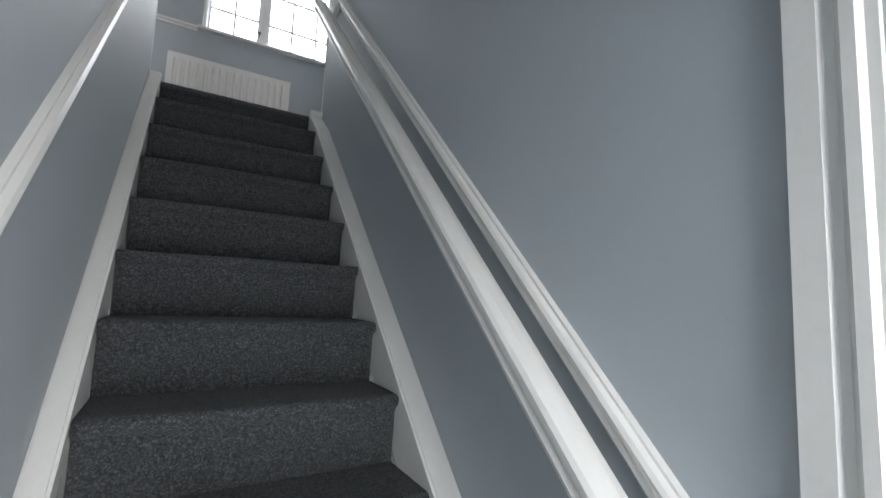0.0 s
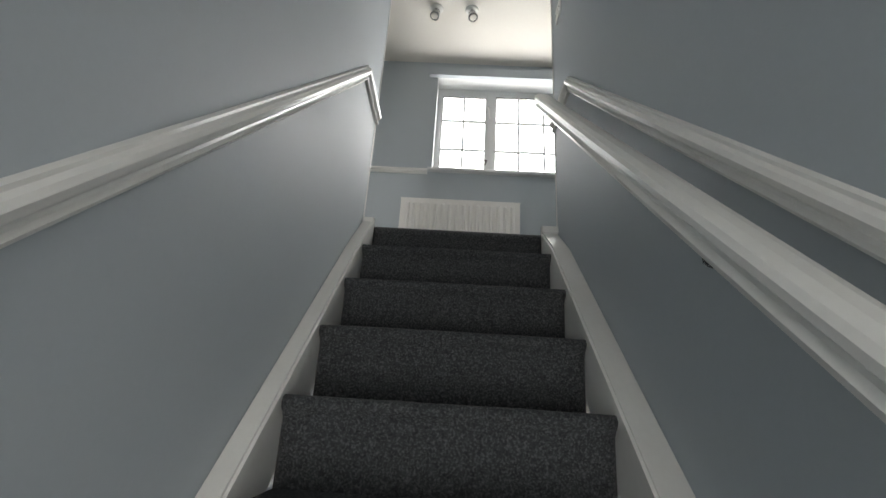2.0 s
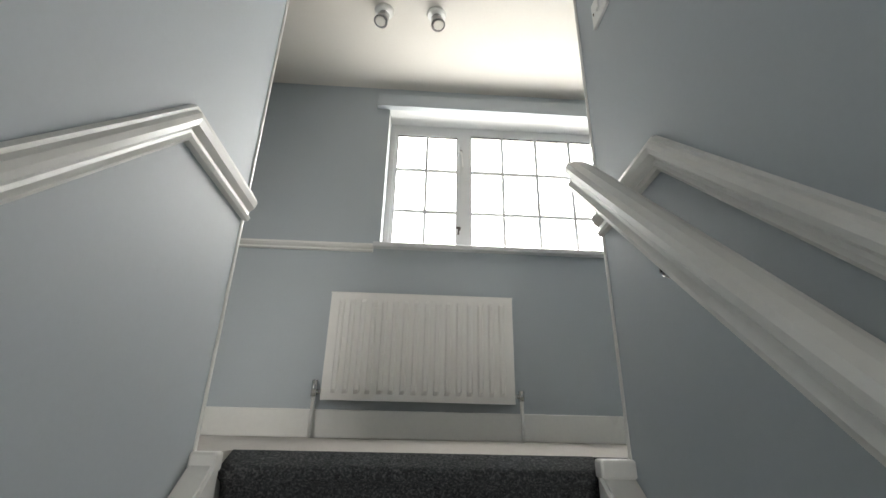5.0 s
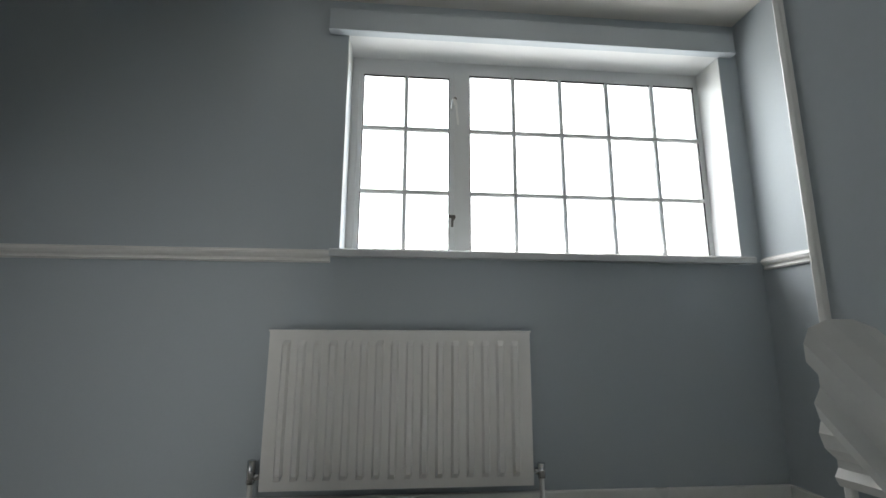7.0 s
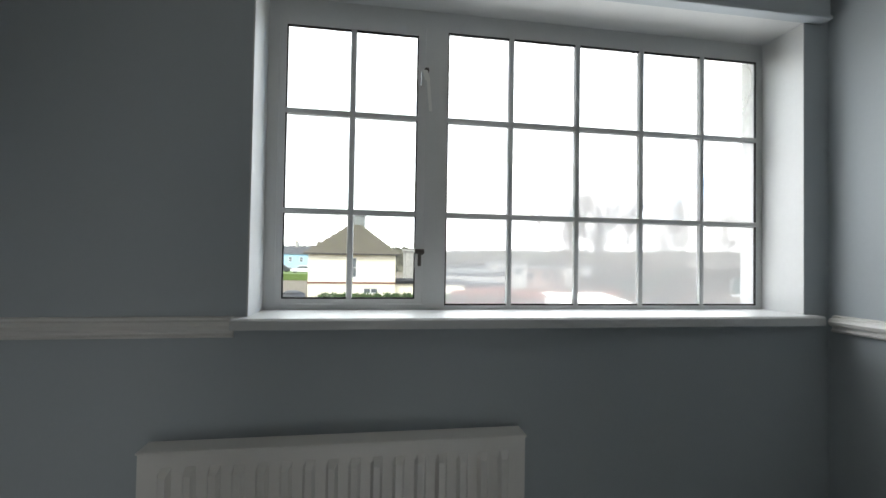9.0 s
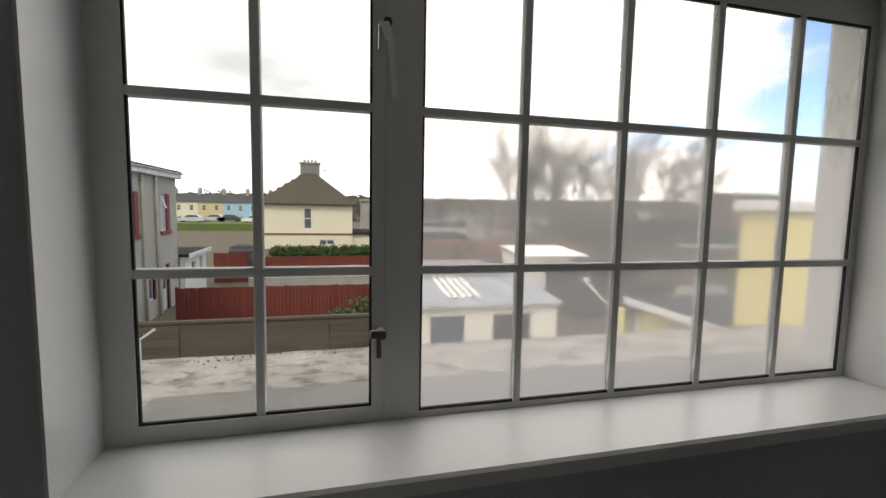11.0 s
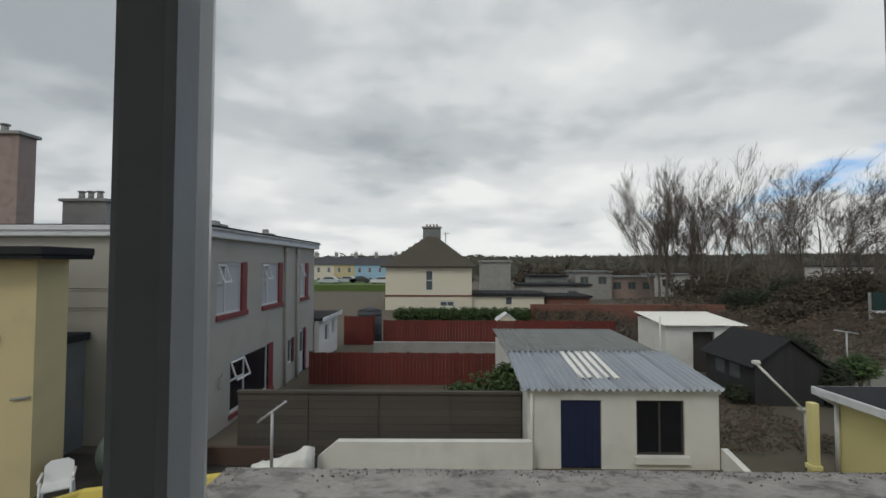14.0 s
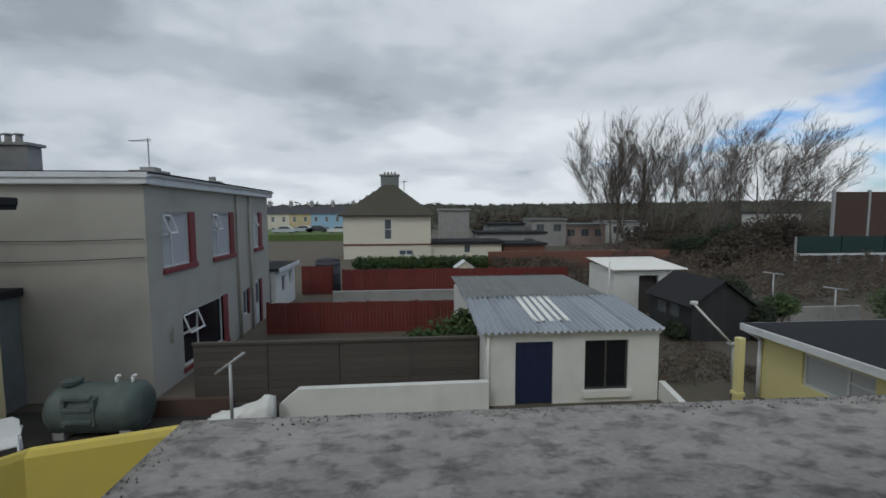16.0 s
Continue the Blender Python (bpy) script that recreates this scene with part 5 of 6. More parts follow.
for s0, s1 in ((DX0 - 0.18, 12.5), (DX1 + 0.18, 12.5)):
    zl = DE - 0.13
    bm = bmesh.new()
    prism(bm, [(s0, DY0 - 0.15, zl), (s1, DY0 - 0.15, DRZ), (s1, DY0 - 0.15, DRZ + 0.05), (s0, DY0 - 0.15, zl + 0.05)], (0, DY1 - DY0 + 0.3, 0))
    part("roof", bm, M_FELT, ds)
for k in range(16):
    x = DX0 + 0.15 * k
    zt = DE + (DRZ - DE) * (1 - abs(x + 0.075 - 12.5) / 1.2) - 0.05
    box_part("board", (x + 0.003, x + 0.147, DY0 + 0.005, DY0 + 0.028, G, zt), M_DARKSHED, ds)
for k in range(20):
    y = DY0 + 0.15 * k
    box_part("board", (DX0 + 0.005, DX0 + 0.028, y + 0.003, y + 0.147, G, DE - 0.02), M_DARKSHED, ds)
box_part("window_pane", (DX0 - 0.004, DX0 + 0.004, 18.0, 18.6, -2.6, -2.1), M_FARGLASS, ds)
box_part("window_pane", (DX0 - 0.004, DX0 + 0.004, 18.9, 19.5, -2.6, -2.1), M_FARGLASS, ds)


gh2 = thing("hut", (5.0, 36.6, G), "small pale hut with a pitched roof before the hedge", "hut")
bm = bmesh.new()
prism(bm, [(4.3, 36.0, G), (5.7, 36.0, G), (5.7, 36.0, -2.72), (5.0, 36.0, -2.22), (4.3, 36.0, -2.72)], (0, 1.4, 0))
part("body", bm, M_CREAM, gh2)
for x0 in (4.2, 5.8):
    bm = bmesh.new()
    prism(bm, [(x0, 35.9, -2.78), (5.0, 35.9, -2.2), (5.0, 35.9, -2.14), (x0, 35.9, -2.72)], (0, 1.6, 0))
    part("roof", bm, M_FASCIA, gh2)
bm = bmesh.new()
bx(bm, 16.9, 20.2, 18.9, 19.05, G, -2.46, 0.02)
tagged(part("garden_wall", bm, M_CONCRETE), "low pale concrete garden wall by the clothes posts", "wall")

# ---- leaf and twig masses ----
def leafy(name, label, category, material, spots, count, size, seed, stems=None):
    """A shrub: many small tilted leaves in uneven clumps, with stems inside."""
    rnd = random.Random(seed)
    t = thing(name, (spots[0][0], spots[0][1], G), label, category)
    vs, fs = [], []
    for i in range(count):
        cx, cy, cz, rx, ry, rz = spots[rnd.randrange(len(spots))]
        d = Vector((rnd.gauss(0, 1), rnd.gauss(0, 1), rnd.gauss(0, 1)))
        d = d.normalized() * (rnd.random() ** 0.35) * rnd.uniform(0.75, 1.12)
        p = Vector((cx + d.x * rx, cy + d.y * ry, max(cz + d.z * rz, G + 0.02)))
        u = Vector((rnd.gauss(0, 1), rnd.gauss(0, 1), rnd.gauss(0, 1))).normalized()
        v = u.orthogonal().normalized()
        s = size * rnd.uniform(0.5, 1.4)
        k = len(vs)
        w = u.cross(v) * s * 0.18
        vs += [p - u * s, p + v * s * 0.45 + w, p + u * s, p - v * s * 0.45 + w]
        fs.append((k, k + 1, k + 2, k + 3))
    me = bpy.data.meshes.new("foliage")
    me.from_pydata(vs, [], fs)
    me.materials.append(material)
    ob = new("foliage", me)
    ob.parent, ob.matrix_parent_inverse = t, Matrix.Translation(-BASE[t])
    bm = bmesh.new()
    for cx, cy, cz, rx, ry, rz in spots:
        for k in range(4):
            cyl(bm, (cx + rnd.uniform(-.2, .2) * rx, cy + rnd.uniform(-.2, .2) * ry, G), (cx + rnd.uniform(-.7, .7) * rx, cy + rnd.uniform(-.7, .7) * ry, cz + 0.5 * rz), 0.03, 0.01, n=5, caps=False)
    part("stems", bm, M_TWIG, t)
    return t


leafy("shrub", "bright green shrub growing over the fence by the shed", "shrub", M_SHRUB, [(1.7, 14.2, -2.2, 0.9, 0.6, 0.75), (0.9, 14.4, -2.4, 0.7, 0.5, 0.6), (2.2, 14.6, -1.9, 0.5, 0.4, 0.6), (2.3, 13.6, -2.2, 0.3, 0.3, 0.8)], 5200, 0.075, 3)
HD = [(-3.6 + 0.9 * k, 40, -2.7, 0.75, 0.8, 0.65) for k in range(20)]
leafy("hedge", "clipped dark green hedge in front of the cream house", "hedge", M_HEDGE, HD, 16000, 0.11, 5)
leafy("shrub", "low green garden shrub by the clothes posts", "shrub", M_SHRUB, [(15.8, 18.2, -2.2, 0.7, 0.6, 0.5), (19.5, 16.8, -2.0, 1.1, 0.9, 0.8), (20.6, 17.4, -1.7, 0.9, 0.8, 0.9)], 5000, 0.08, 8)
leafy("shrub", "dark evergreen bush among the bare trees", "shrub", M_EVER, [(28, 44, -2.0, 2.0, 1.5, 1.4), (30.5, 45, -2.0, 1.6, 1.4, 1.3), (33.5, 45, -1.1, 2.2, 1.5, 1.8)], 9000, 0.13, 9)


leafy("shrub", "dark bare thicket under the windswept trees", "shrub", M_UNDER, [(31, 40, -1.6, 2.6, 1.6, 1.7), (35, 43, -1.2, 2.6, 2, 2.2), (39, 44, -0.8, 2.4, 2, 2.4), (27, 37, -2.3, 2.0, 1.5, 1.0)], 12000, 0.17, 10)
leafy("shrub", "dark evergreen bush against the garden shed", "shrub", M_EVER, [(14.4, 18.6, -2.5, 0.7, 0.9, 0.8), (14.9, 20.0, -2.1, 0.9, 0.9, 1.0), (10.9, 17.6, -3.0, 0.35, 0.4, 0.35), (14.1, 17.2, -2.6, 0.6, 0.5, 0.8)], 8000, 0.09, 15)


def scrub(name, label, x0, x1, y0, y1, h, count, size, seed, material=None):
    """Rough winter scrub: thin upright stems and small leaves over an area."""
    rnd = random.Random(seed)
    vs, fs = [], []
    for i in range(count):
        x, y = rnd.uniform(x0, x1), rnd.uniform(y0, y1)
        top = h * (0.45 + 0.75 * noise.noise(Vector((x * 0.3, y * 0.3, seed))) + 0.35 * rnd.random())
        z = G + max(0.05, top) * rnd.random() ** 0.5
        u = Vector((rnd.gauss(0, 1), rnd.gauss(0, 0.5), rnd.gauss(0, 1))).normalized()
        v = u.orthogonal().normalized()
        s = size * rnd.uniform(0.4, 1.5)
        k = len(vs)
        p = Vector((x, y, z))
        vs += [p - u * s, p + v * s * 0.3, p + u * s, p - v * s * 0.3]
        fs.append((k, k + 1, k + 2, k + 3))
    me = bpy.data.meshes.new(name)
    me.from_pydata(vs, [], fs)
    me.materials.append(material or M_BRAMBLE)
    return tagged(new(name, me), label, "scrub", kind="stuff")


scrub("scrub", "brown winter brambles and rough growth", 16.5, 46, 22, 46, 2.2, 26000, 0.16, 11)
scrub("scrub", "brown winter brambles behind the sheds", 7.5, 14, 26, 40, 1.5, 7000, 0.14, 12)
scrub("scrub", "low brown growth along the garden path", 7.4, 11.5, 13, 21, 0.25, 5000, 0.07, 13)
scrub("scrub", "dark winter thicket behind the low outbuildings", 14, 80, 78, 94, 5.0, 22000, 0.45, 16, M_UNDER)
scrub("scrub", "dull undergrowth below the trees", 31, 70, 46, 66, 4.2, 26000, 0.28, 14, M_UNDER)
bm = bmesh.new()
bx(bm, 7.5, 24, 39.5, 39.8, G, -1.75)
tagged(part("boundary_wall", bm, M_BRICKRED), "reddish brown garden boundary wall", "wall")

# ---- cream hipped house ----
hh = thing("house", (-1.6, 55, G), "cream house with a mossy hipped roof and a square chimney", "house")
HX0, HX1, HY0, HY1, HE = -6.45, 3.0, 50.0, 59.0, 1.42
bm = bmesh.new()
pierced(bm, "x", HX0, HX1, G, HE, HY0, HY0 + 0.3, [(-2.05, -1.25, -1.2, 1.0), (-0.5, 1.1, -2.95, -2.35)])
part("wall", bm, M_CREAM, hh)
bm = bmesh.new()
for d in ((HX0, HX0 + 0.3, HY0 + 0.3, HY1, G, HE), (HX1 - 0.3, HX1, HY0 + 0.3, HY1, G, HE), (HX0 + 0.3, HX1 - 0.3, HY1 - 0.3, HY1, G, HE)):
    bx(bm, *d)
part("wall", bm, M_CREAM, hh)
box_part("band", (HX0 - 0.05, HX1 + 0.05, HY0 - 0.08, HY0 - 0.002, -1.85, -1.68), M_BRICKRED, hh, "brown string course")
pane_y(HY0, -2.05, -1.25, -1.2, 1.0, hh, cols=1, rows=2, fw=0.08)
pane_y(HY0, -0.5, 1.1, -2.95, -2.35, hh, cols=2, rows=1, fw=0.1)
bm = bmesh.new()
hv = [bm.verts.new(p) for p in ((HX0 - .45, HY0 - .45, HE), (HX1 + .45, HY0 - .45, HE), (HX1 + .45, HY1 + .45, HE), (HX0 - .45, HY1 + .45, HE), (-2.2, 53.8, 4.9), (-0.9, 53.8, 4.9), (-0.9, 55.5, 4.9), (-2.2, 55.5, 4.9))]
for q in ((0, 1, 5, 4), (1, 2, 6, 5), (2, 3, 7, 6), (3, 0, 4, 7), (4, 5, 6, 7), (3, 2, 1, 0)):
    bm.faces.new([hv[k] for k in q])
rfp = part("roof", bm, M_SLATE, hh, "mossy brown slate roof")
rnd = random.Random(4)
bm = bmesh.new()
for r in range(14):
    f = r / 14
    y, z = HY0 - .45 + (3.8 + .45) * f, HE + 3.48 * f
    a, b = HX0 - .45 + 4.75 * f, HX1 + .45 - 4.65 * f
    k = int((b - a) / 0.42)
    for i in range(k):
        x = a + (b - a) * (i + 0.5 * (r % 2) / 1) / k
        j = rnd.uniform(0, 0.02)
        poly(bm, [(x, y - 0.05, z + 0.03 + j), (min(x + 0.40, b), y - 0.05, z + 0.03 + j), (min(x + 0.40, b), y + 0.30, z + 0.245 + j), (x, y + 0.30, z + 0.245 + j)])
sl = part("slates", bm, M_SLATE, rfp)
sl["kind"] = "stuff"
box_part("eaves_board", (HX0 - .5, HX1 + .5, HY0 - .5, HY0 - .45, HE - 0.12, HE + 0.06), M_UNLIT_TRIM, hh)
ck = box_part("chimney", (-2.6, -0.5, 53.9, 55.3, 3.9, 6.0), M_OLDROOF, hh, "dark grey rendered chimney stack", 0.05)
box_part("cap", (-2.72, -0.38, 53.78, 55.42, 6.0, 6.16), M_CONCRETE, ck)
for k in range(4):
    bm = bmesh.new()
    cyl(bm, (-2.15 + 0.4 * k, 54.6, 6.15), (-2.15 + 0.4 * k, 54.6, 6.5), 0.13, 0.11, n=10)
    part("pot", bm, M_PINKSTACK, ck)
bm = bmesh.new()
cyl(bm, (0.1, 54.6, 3.3), (0.1, 54.6, 5.6), 0.04, n=6)
cyl(bm, (-0.3, 54.6, 5.3), (0.5, 54.6, 5.4), 0.03, n=6)
part("aerial", bm, M_DARKMET, hh)
an2 = box_part("side_annexe", (HX1 + 0.02, 11.0, 50.6, 56, G, -1.85), M_CREAM, hh, "low cream annexe with a flat roof")
box_part("annexe_roof", (HX1 + 0.02, 11.3, 50.3, 56.2, -1.85, -1.5), M_FELT, an2)
bm = bmesh.new()
bx(bm, 6.8, 7.4, 50.53, 50.597, -2.7, -1.95)
part("annexe_window", bm, M_FARGLASS, an2)


# ---- far terraces, low buildings, cars ----
def terrace(x0, w, y, eave, ridge, material, label, roofm=M_DSLATE):
    t = thing("house", (x0 + w / 2, y, G), label, "house", "far terrace")
    bm = bmesh.new()
    hs = [(x0 + w * f, x0 + w * f + 0.9, z, z + 1.3) for f in (0.16, 0.66) for z in (eave - 2.0,)] + [(x0 + w * 0.16, x0 + w * 0.16 + 0.9, eave - 4.7, eave - 3.4), (x0 + w * 0.68, x0 + w * 0.68 + 0.9, G, eave - 3.3)]
    pierced(bm, "x", x0, x0 + w, G - 1, eave, y, y + 0.3, hs)
    bx(bm, x0, x0 + 0.3, y + 0.3, y + 7, G - 1, eave)
    bx(bm, x0 + w - 0.3, x0 + w, y + 0.3, y + 7, G - 1, eave)
    bx(bm, x0 + 0.3, x0 + w - 0.3, y + 6.7, y + 7, G - 1, eave)
    part("wall", bm, material, t)
    for h in hs:
        pane_y(y, *h, t, cols=1, rows=2, fw=0.1)
    bm = bmesh.new()
    prism(bm, [(x0 - 0.1, y - 0.3, eave), (x0 - 0.1, y + 7.3, eave), (x0 - 0.1, y + 3.5, ridge)], (w + 0.2, 0, 0))
    part("roof", bm, roofm, t)
    ck = box_part("chimney", (x0 + w - 0.7, x0 + w + 0.1, y + 3.0, y + 4.0, ridge - 0.6, ridge + 1.2), M_CONCRETE, t)
    for k in range(2):
        bm = bmesh.new()
        cyl(bm, (x0 + w - 0.55 + 0.4 * k, y + 3.5, ridge + 1.19), (x0 + w - 0.55 + 0.4 * k, y + 3.5, ridge + 1.6), 0.13, n=8)
        part("pot", bm, M_PINKSTACK, ck)


for k, (m, lab) in enumerate(((M_CREAM, "cream terraced house far off"), (M_CREAM, "cream terraced house far off"), (M_BEIGE, "buff terraced house far off"), (M_SKYBLUE, "sky blue terraced house far off"), (M_SKYBLUE, "sky blue terraced house far off"), (M_WHITEPAINT, "white terraced house far off"))):
    terrace(-40.5 + 5.4 * k, 5.4, 118, 1.55, 3.6, m, lab)


def low_block(x0, x1, y, z1, material, label, roofm=M_FELT, d=5.0, doors=1):
    t = thing("outbuilding", ((x0 + x1) / 2, y, G), label, "outbuilding", "far outbuildings")
    hs = []
    for k in range(doors):
        c = x0 + (x1 - x0) * (k + 0.5) / doors
        hs.append((c - 0.6, c + 0.6, z1 - 1.7, z1 - 0.6))
    bm = bmesh.new()
    pierced(bm, "x", x0, x1, G, z1, y, y + 0.25, hs)
    bx(bm, x0, x0 + 0.25, y + 0.25, y + d, G, z1)
    bx(bm, x1 - 0.25, x1, y + 0.25, y + d, G, z1)
    part("wall", bm, material, t)
    for h in hs:
        pane_y(y, *h, t, cols=2, rows=1, fw=0.08, frame_mat=M_OLDROOF)
    box_part("roof", (x0 - 0.2, x1 + 0.2, y - 0.25, y + d + 0.2, z1, z1 + 0.25), roofm, t)


low_block(5.0, 8.9, 62, 2.0, M_CONCRETE, "grey flat-roofed building beyond the cream house", M_CONCRETE, doors=0)
low_block(9.6, 18.4, 58, -1.05, M_CONCRETE, "long low grey outbuilding with a dark felt roof", M_FELT, doors=2)
low_block(12.4, 17.6, 66, -0.1, M_OLDROOF, "low dark outbuilding with a felt roof", M_FELT, doors=1)
low_block(18.8, 24.0, 66, 0.55, M_CONCRETE, "grey outbuilding with an aged sheet roof", M_OLDROOF, doors=2)
low_block(24.5, 31, 68, -0.3, M_PINKSTACK, "low pinkish rendered outbuilding with a grey roof", M_OLDROOF, doors=3)
low_block(33, 40, 72, 0.0, M_WHITEPAINT, "low white outbuilding behind the trees", M_OLDROOF, doors=2)
low_block(54, 60, 64, 1.4, M_WHITEPAINT, "white house gable behind the scrub", M_DSLATE, doors=2)
low_block(11.5, 16.5, 52, -2.1, M_BRICKRED, "low red-brown brick store with a flat roof", M_FELT, doors=1)


def car(x, y, m, label):
    c = thing("car", (x, y, G), label, "car", "parked cars")
    bm = bmesh.new()
    z = G + 1.2
    prism(bm, [(x - 2.1, y - 0.85, z + 0.25), (x - 2.1, y - 0.85, z + 0.75), (x - 1.2, y - 0.85, z + 0.85), (x - 0.6, y - 0.85, z + 1.35), (x + 0.9, y - 0.85, z + 1.38), (x + 1.6, y - 0.85, z + 0.88), (x + 2.1, y - 0.85, z + 0.75), (x + 2.1, y - 0.85, z + 0.25)], (0, 1.7, 0))
    part("body", bm, m, c)
    bm = bmesh.new()
    prism(bm, [(x - 1.05, y - 0.862, z + 0.88), (x - 0.52, y - 0.862, z + 1.28), (x + 0.85, y - 0.862, z + 1.30), (x + 1.4, y - 0.862, z + 0.90)], (0, 1.724, 0))
    part("windows", bm, M_FARGLASS, c)
    for dx in (-1.35, 1.35):
        for dy in (-0.80, 0.62):
            bm = bmesh.new()
            cyl(bm, (x + dx, y + dy - 0.02, z + 0.3), (x + dx, y + dy + 0.18, z + 0.3), 0.31, n=16)
            part("wheel", bm, M_TYRE, c)


bm = bmesh.new()
bx(bm, -40, -8.5, 84, 112, G - 0.5, G + 1.2)
struct("pavement", bm, M_GRASS, "raised green and parking strip before the terrace", "verge")
for k, x in enumerate((-23.5, -18.0, -13.0, -20.8)):
    car(x, 90 + 4 * (k % 2), M_CAR[k % 3], "small %s car parked before the terrace" % ("silver", "dark", "white")[k % 3])

# ---- screens at the edge of the field ----
sc = thing("screen_fence", (38, 35, G), "tall brown panel screen between steel posts", "fence")
for k in range(3):
    box_part("panel", (35.2 + 3.1 * k, 38.1 + 3.1 * k, 35.0, 35.08, -0.9, 3.25), M_BROWNBOARD, sc)
for k in range(4):
    box_part("post", (34.95 + 3.1 * k, 35.15 + 3.1 * k, 34.95, 35.12, G, 3.4), M_POLE, sc)
gs = thing("screen_fence", (36, 33, G), "dark green sheet barrier with a pale lower rail", "fence")
for k in range(3):
    box_part("panel", (30.3 + 3.6 * k, 33.8 + 3.6 * k, 33.0, 33.1, -1.55, -0.25), M_DGREEN, gs)
box_part("rail", (30.2, 41, 32.97, 33.12, -1.72, -1.56), M_FASCIA, gs)
for k in range(4):
    box_part("post", (30.2 + 3.6 * k, 30.35 + 3.6 * k, 33.1, 33.25, G, -0.3), M_POLE, gs)


# ---- bare trees ----
def bare_tree(x, y, height, seed, label, stems=3, lean=(0, 0), spread=0.5, levels=4, fan=0.2):
    """A leafless tree: tapering stems that fork, ever finer, into twigs."""
    rnd = random.Random(seed)
    t = thing("tree", (x, y, G), label, "tree", "bare trees")
    wood, twig = bmesh.new(), ([], [])

    def tube(p, q, r0, r1, lv):
        if lv <= 2:
            cyl(wood, p, q, r0, r1, n=7 if lv < 2 else 5, caps=False)
            return
        vs, fs = twig
        d = (q - p).normalized()
        a = d.orthogonal().normalized()
        b = d.cross(a)
        k = len(vs)
        for c, r in ((p, r0), (q, r1)):
            for j in range(3):
                g = 2.094 * j
                vs.append(c + (a * math.cos(g) + b * math.sin(g)) * r)
        for j in range(3):
            fs.append((k + j, k + (j + 1) % 3, k + 3 + (j + 1) % 3, k + 3 + j))

    def grow(p, d, length, r, lv):
        segs = (6, 5, 4, 3, 2)[min(lv, 4)]
        for s in range(segs):
            wind = Vector((lean[0], lean[1], 0)) * (0.02 + 0.05 * lv)
            d = (d + Vector((rnd.gauss(0, 0.10), rnd.gauss(0, 0.10), 0.075)) + wind).normalized()
            q = p + d * (length / segs)
            r2 = r * (0.85 if lv < 3 else 0.72)
            tube(p, q, r, r2, lv)
            p, r = q, max(r2, 0.0095)
            if lv < levels and (s > 0 or lv > 0):
                for _ in range(1 if lv < 1 or rnd.random() < 0.6 else 2):
                    a = Vector((rnd.gauss(0, 1), rnd.gauss(0, 1), 0.0)).normalized()
                    nd = d + a * rnd.uniform(0.3, 0.75) * spread * 2 + Vector((0, 0, 0.12))
                    grow(p, nd.normalized(), length * rnd.uniform(0.42, 0.66), max(r * 0.55, 0.0105), lv + 1)

    for k in range(stems):
        a = 2 * math.pi * k / stems + rnd.random()
        d = Vector((fan * math.cos(a), fan * 0.6 * math.sin(a), 1)).normalized()
        grow(Vector((x + 0.7 * math.cos(a), y + 0.7 * math.sin(a), G - 0.1)), d, height * rnd.uniform(0.62, 0.8), height * 0.0155, 0)
    part("trunk", wood, M_BARK, t)
    me = bpy.data.meshes.new("crown")
    me.from_pydata(twig[0], [], twig[1])
    me.materials.append(M_TWIG)
    ob = new("crown", me)
    ob.parent, ob.matrix_parent_inverse = t, Matrix.Translation(-BASE[t])


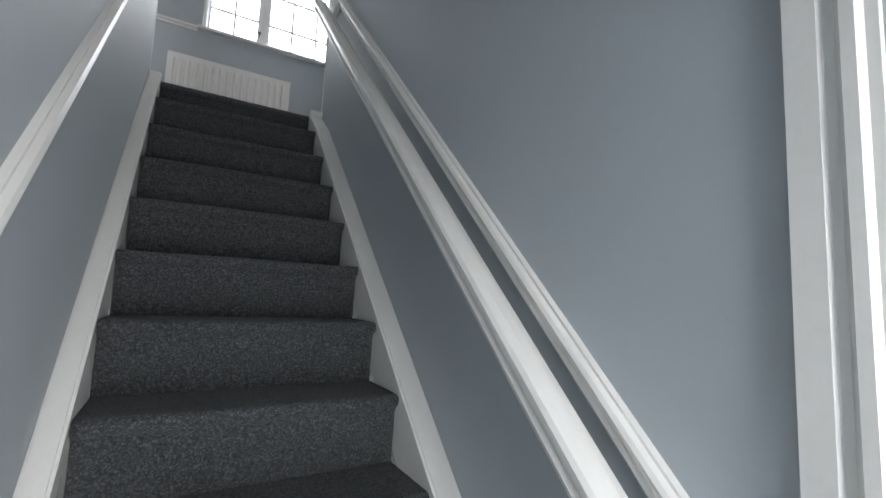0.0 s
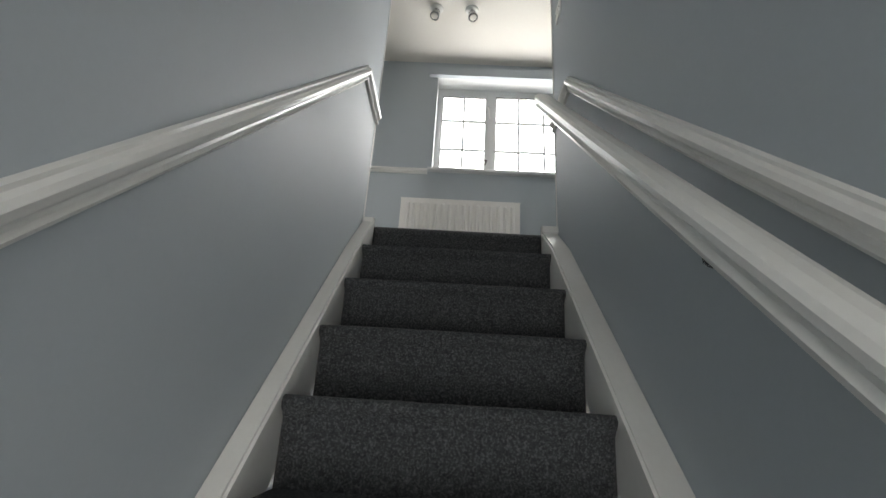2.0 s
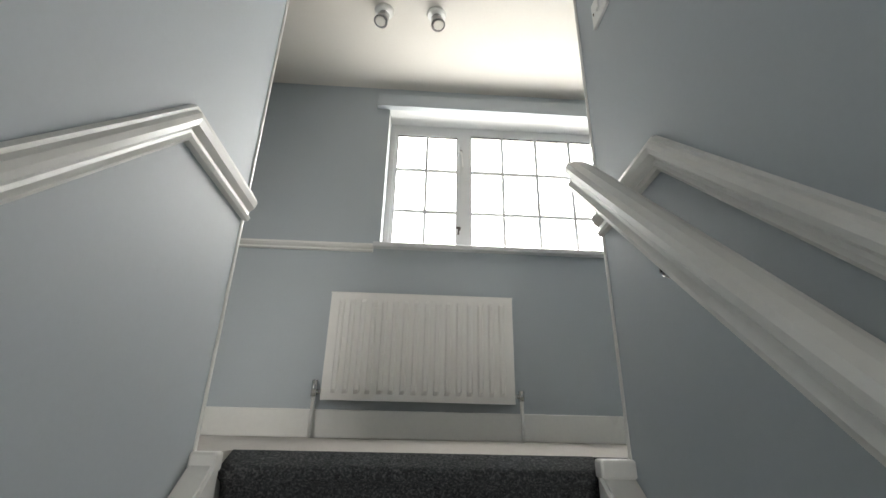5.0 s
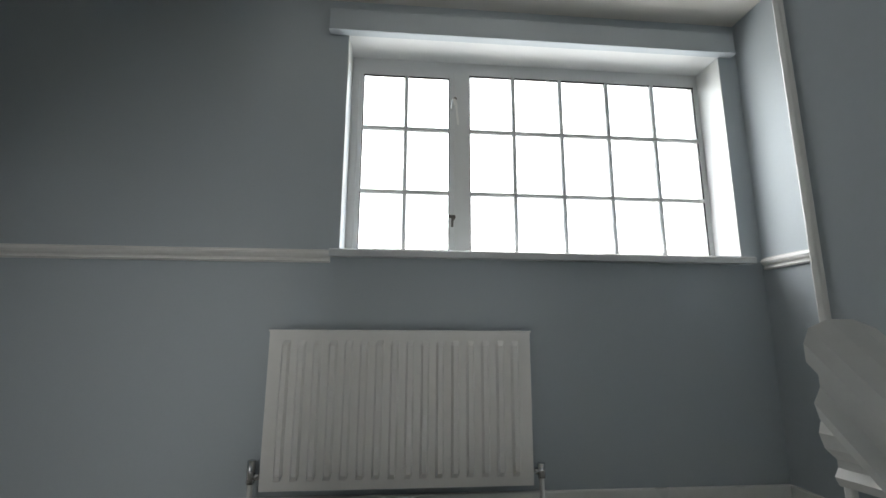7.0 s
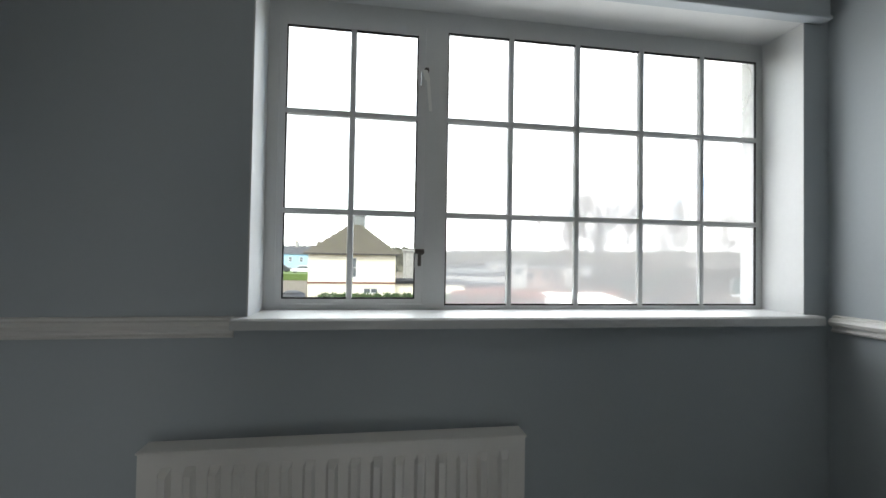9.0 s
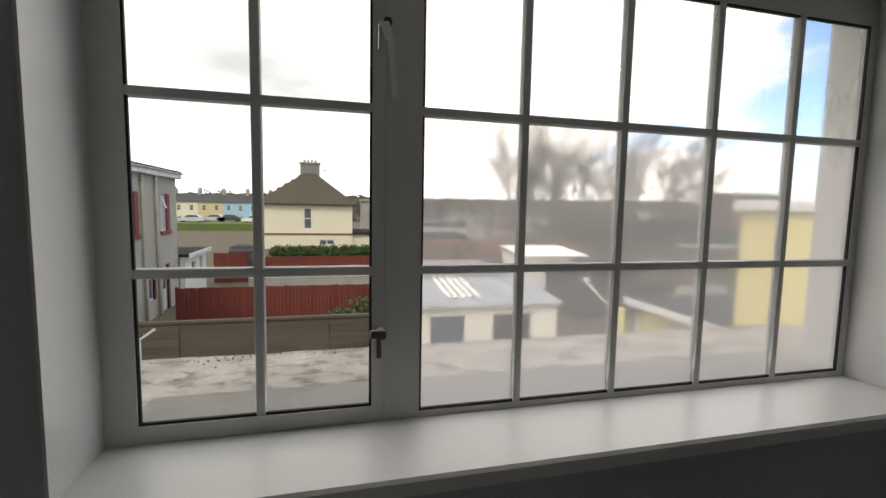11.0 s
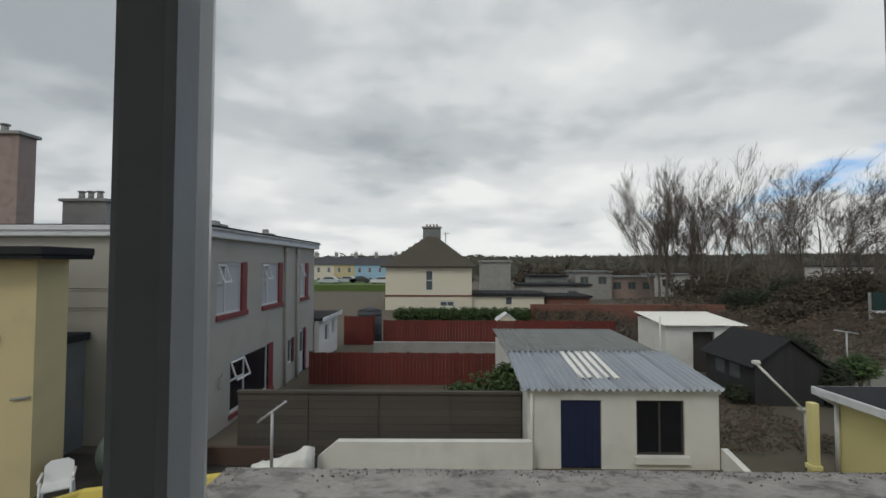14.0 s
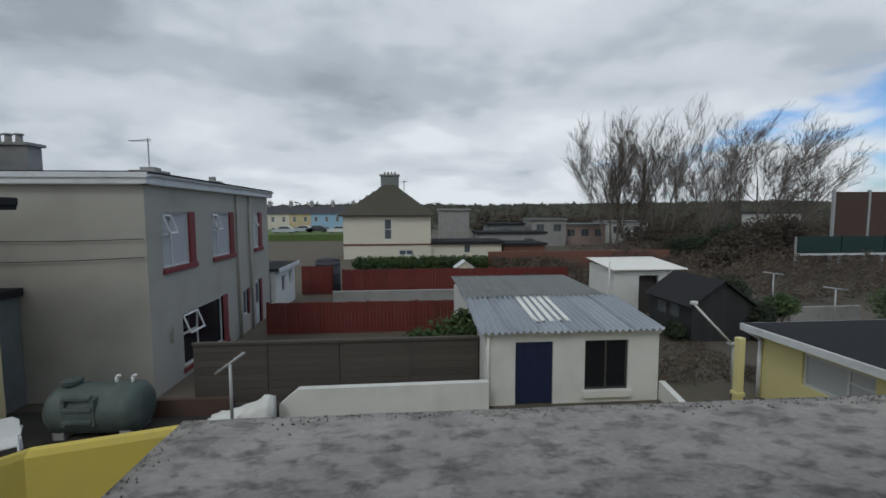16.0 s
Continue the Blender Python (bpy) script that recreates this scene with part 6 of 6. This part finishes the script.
bare_tree(28.2, 60, 12.2, 21, "tall leafless tree with many upright stems", 3, (0.0, 0), 0.40, 5, 0.15)
bare_tree(31.6, 61, 12.5, 22, "tall leafless tree with many upright stems", 4, (0.05, 0), 0.44, 5, 0.34)
bare_tree(35.2, 60, 13.0, 23, "leafless tree with upswept limbs", 3, (0.12, 0), 0.5, 5, 0.3)
bare_tree(40.0, 56, 12.0, 24, "dark windswept leafless tree", 3, (0.35, 0), 0.62, 5, 0.3)
bare_tree(44.5, 55, 12.4, 25, "dark windswept leafless tree", 3, (0.5, 0), 0.66, 5, 0.34)
bare_tree(50.0, 55, 11.0, 27, "dark windswept leafless tree", 3, (0.75, 0), 0.66, 5, 0.36)
bare_tree(32.5, 47, 6.5, 26, "small pale-stemmed leafless tree in the scrub", 2, (0.3, 0), 0.6, 3)

# ---- wooded ridge on the horizon ----
bm = bmesh.new()
xs = [-420 + 14 * k for k in range(75)]
prevr = None
for j, (y, f) in enumerate(((150, 0.0), (210, 0.35), (300, 0.85), (380, 1.0), (560, 0.8))):
    row = [bm.verts.new((x * (y / 300), y, G + f * (9.0 + 3.0 * noise.noise(Vector((x * 0.008, 0.3, 1))) + min(4.0, max(0, x) * 0.01)))) for x in xs]
    if prevr:
        for q in range(len(xs) - 1):
            bm.faces.new((prevr[q], prevr[q + 1], row[q + 1], row[q])).smooth = True
    prevr = row
struct("backdrop", bm, M_WOOD_HILL, "dark wooded ridge along the horizon", "hill")
rnd = random.Random(31)
vs, fs = [], []
for i in range(9000):
    y = rnd.choice((rnd.uniform(130, 240), rnd.uniform(230, 390)))
    x = rnd.uniform(-1.3, 1.4) * y
    f = min(1.0, max(0.0, (y - 150) / 150 * 0.85))
    z0 = G + f * (9.0 + 3.0 * noise.noise(Vector((x * (300 / y) * 0.008, 0.3, 1))) + min(4.0, max(0, x * 300 / y) * 0.01))
    hgt = rnd.uniform(1.2, 3.2) * (1.0 if rnd.random() < 0.93 else 1.6)
    for c in range(5):
        p = Vector((x + rnd.gauss(0, 1.6), y + rnd.gauss(0, 1), z0 + hgt * rnd.uniform(0.1, 0.95)))
        s = rnd.uniform(0.5, 1.3)
        a = rnd.uniform(0, 3.14)
        u = Vector((math.cos(a), 0.3 * math.sin(a), 0.5 * rnd.random())) * s * 1.2
        v = Vector((rnd.gauss(0, 0.2), 0.3, 1)) * s
        k = len(vs)
        vs += [p - u, p - v * 0.7, p + u, p + v]
        fs.append((k, k + 1, k + 2, k + 3))
me = bpy.data.meshes.new("far_woods")
me.from_pydata(vs, [], fs)
me.materials.append(M_WOOD_HILL)
tagged(new("far_woods", me), "bare and evergreen woods on the distant ridge", "woods", kind="stuff")
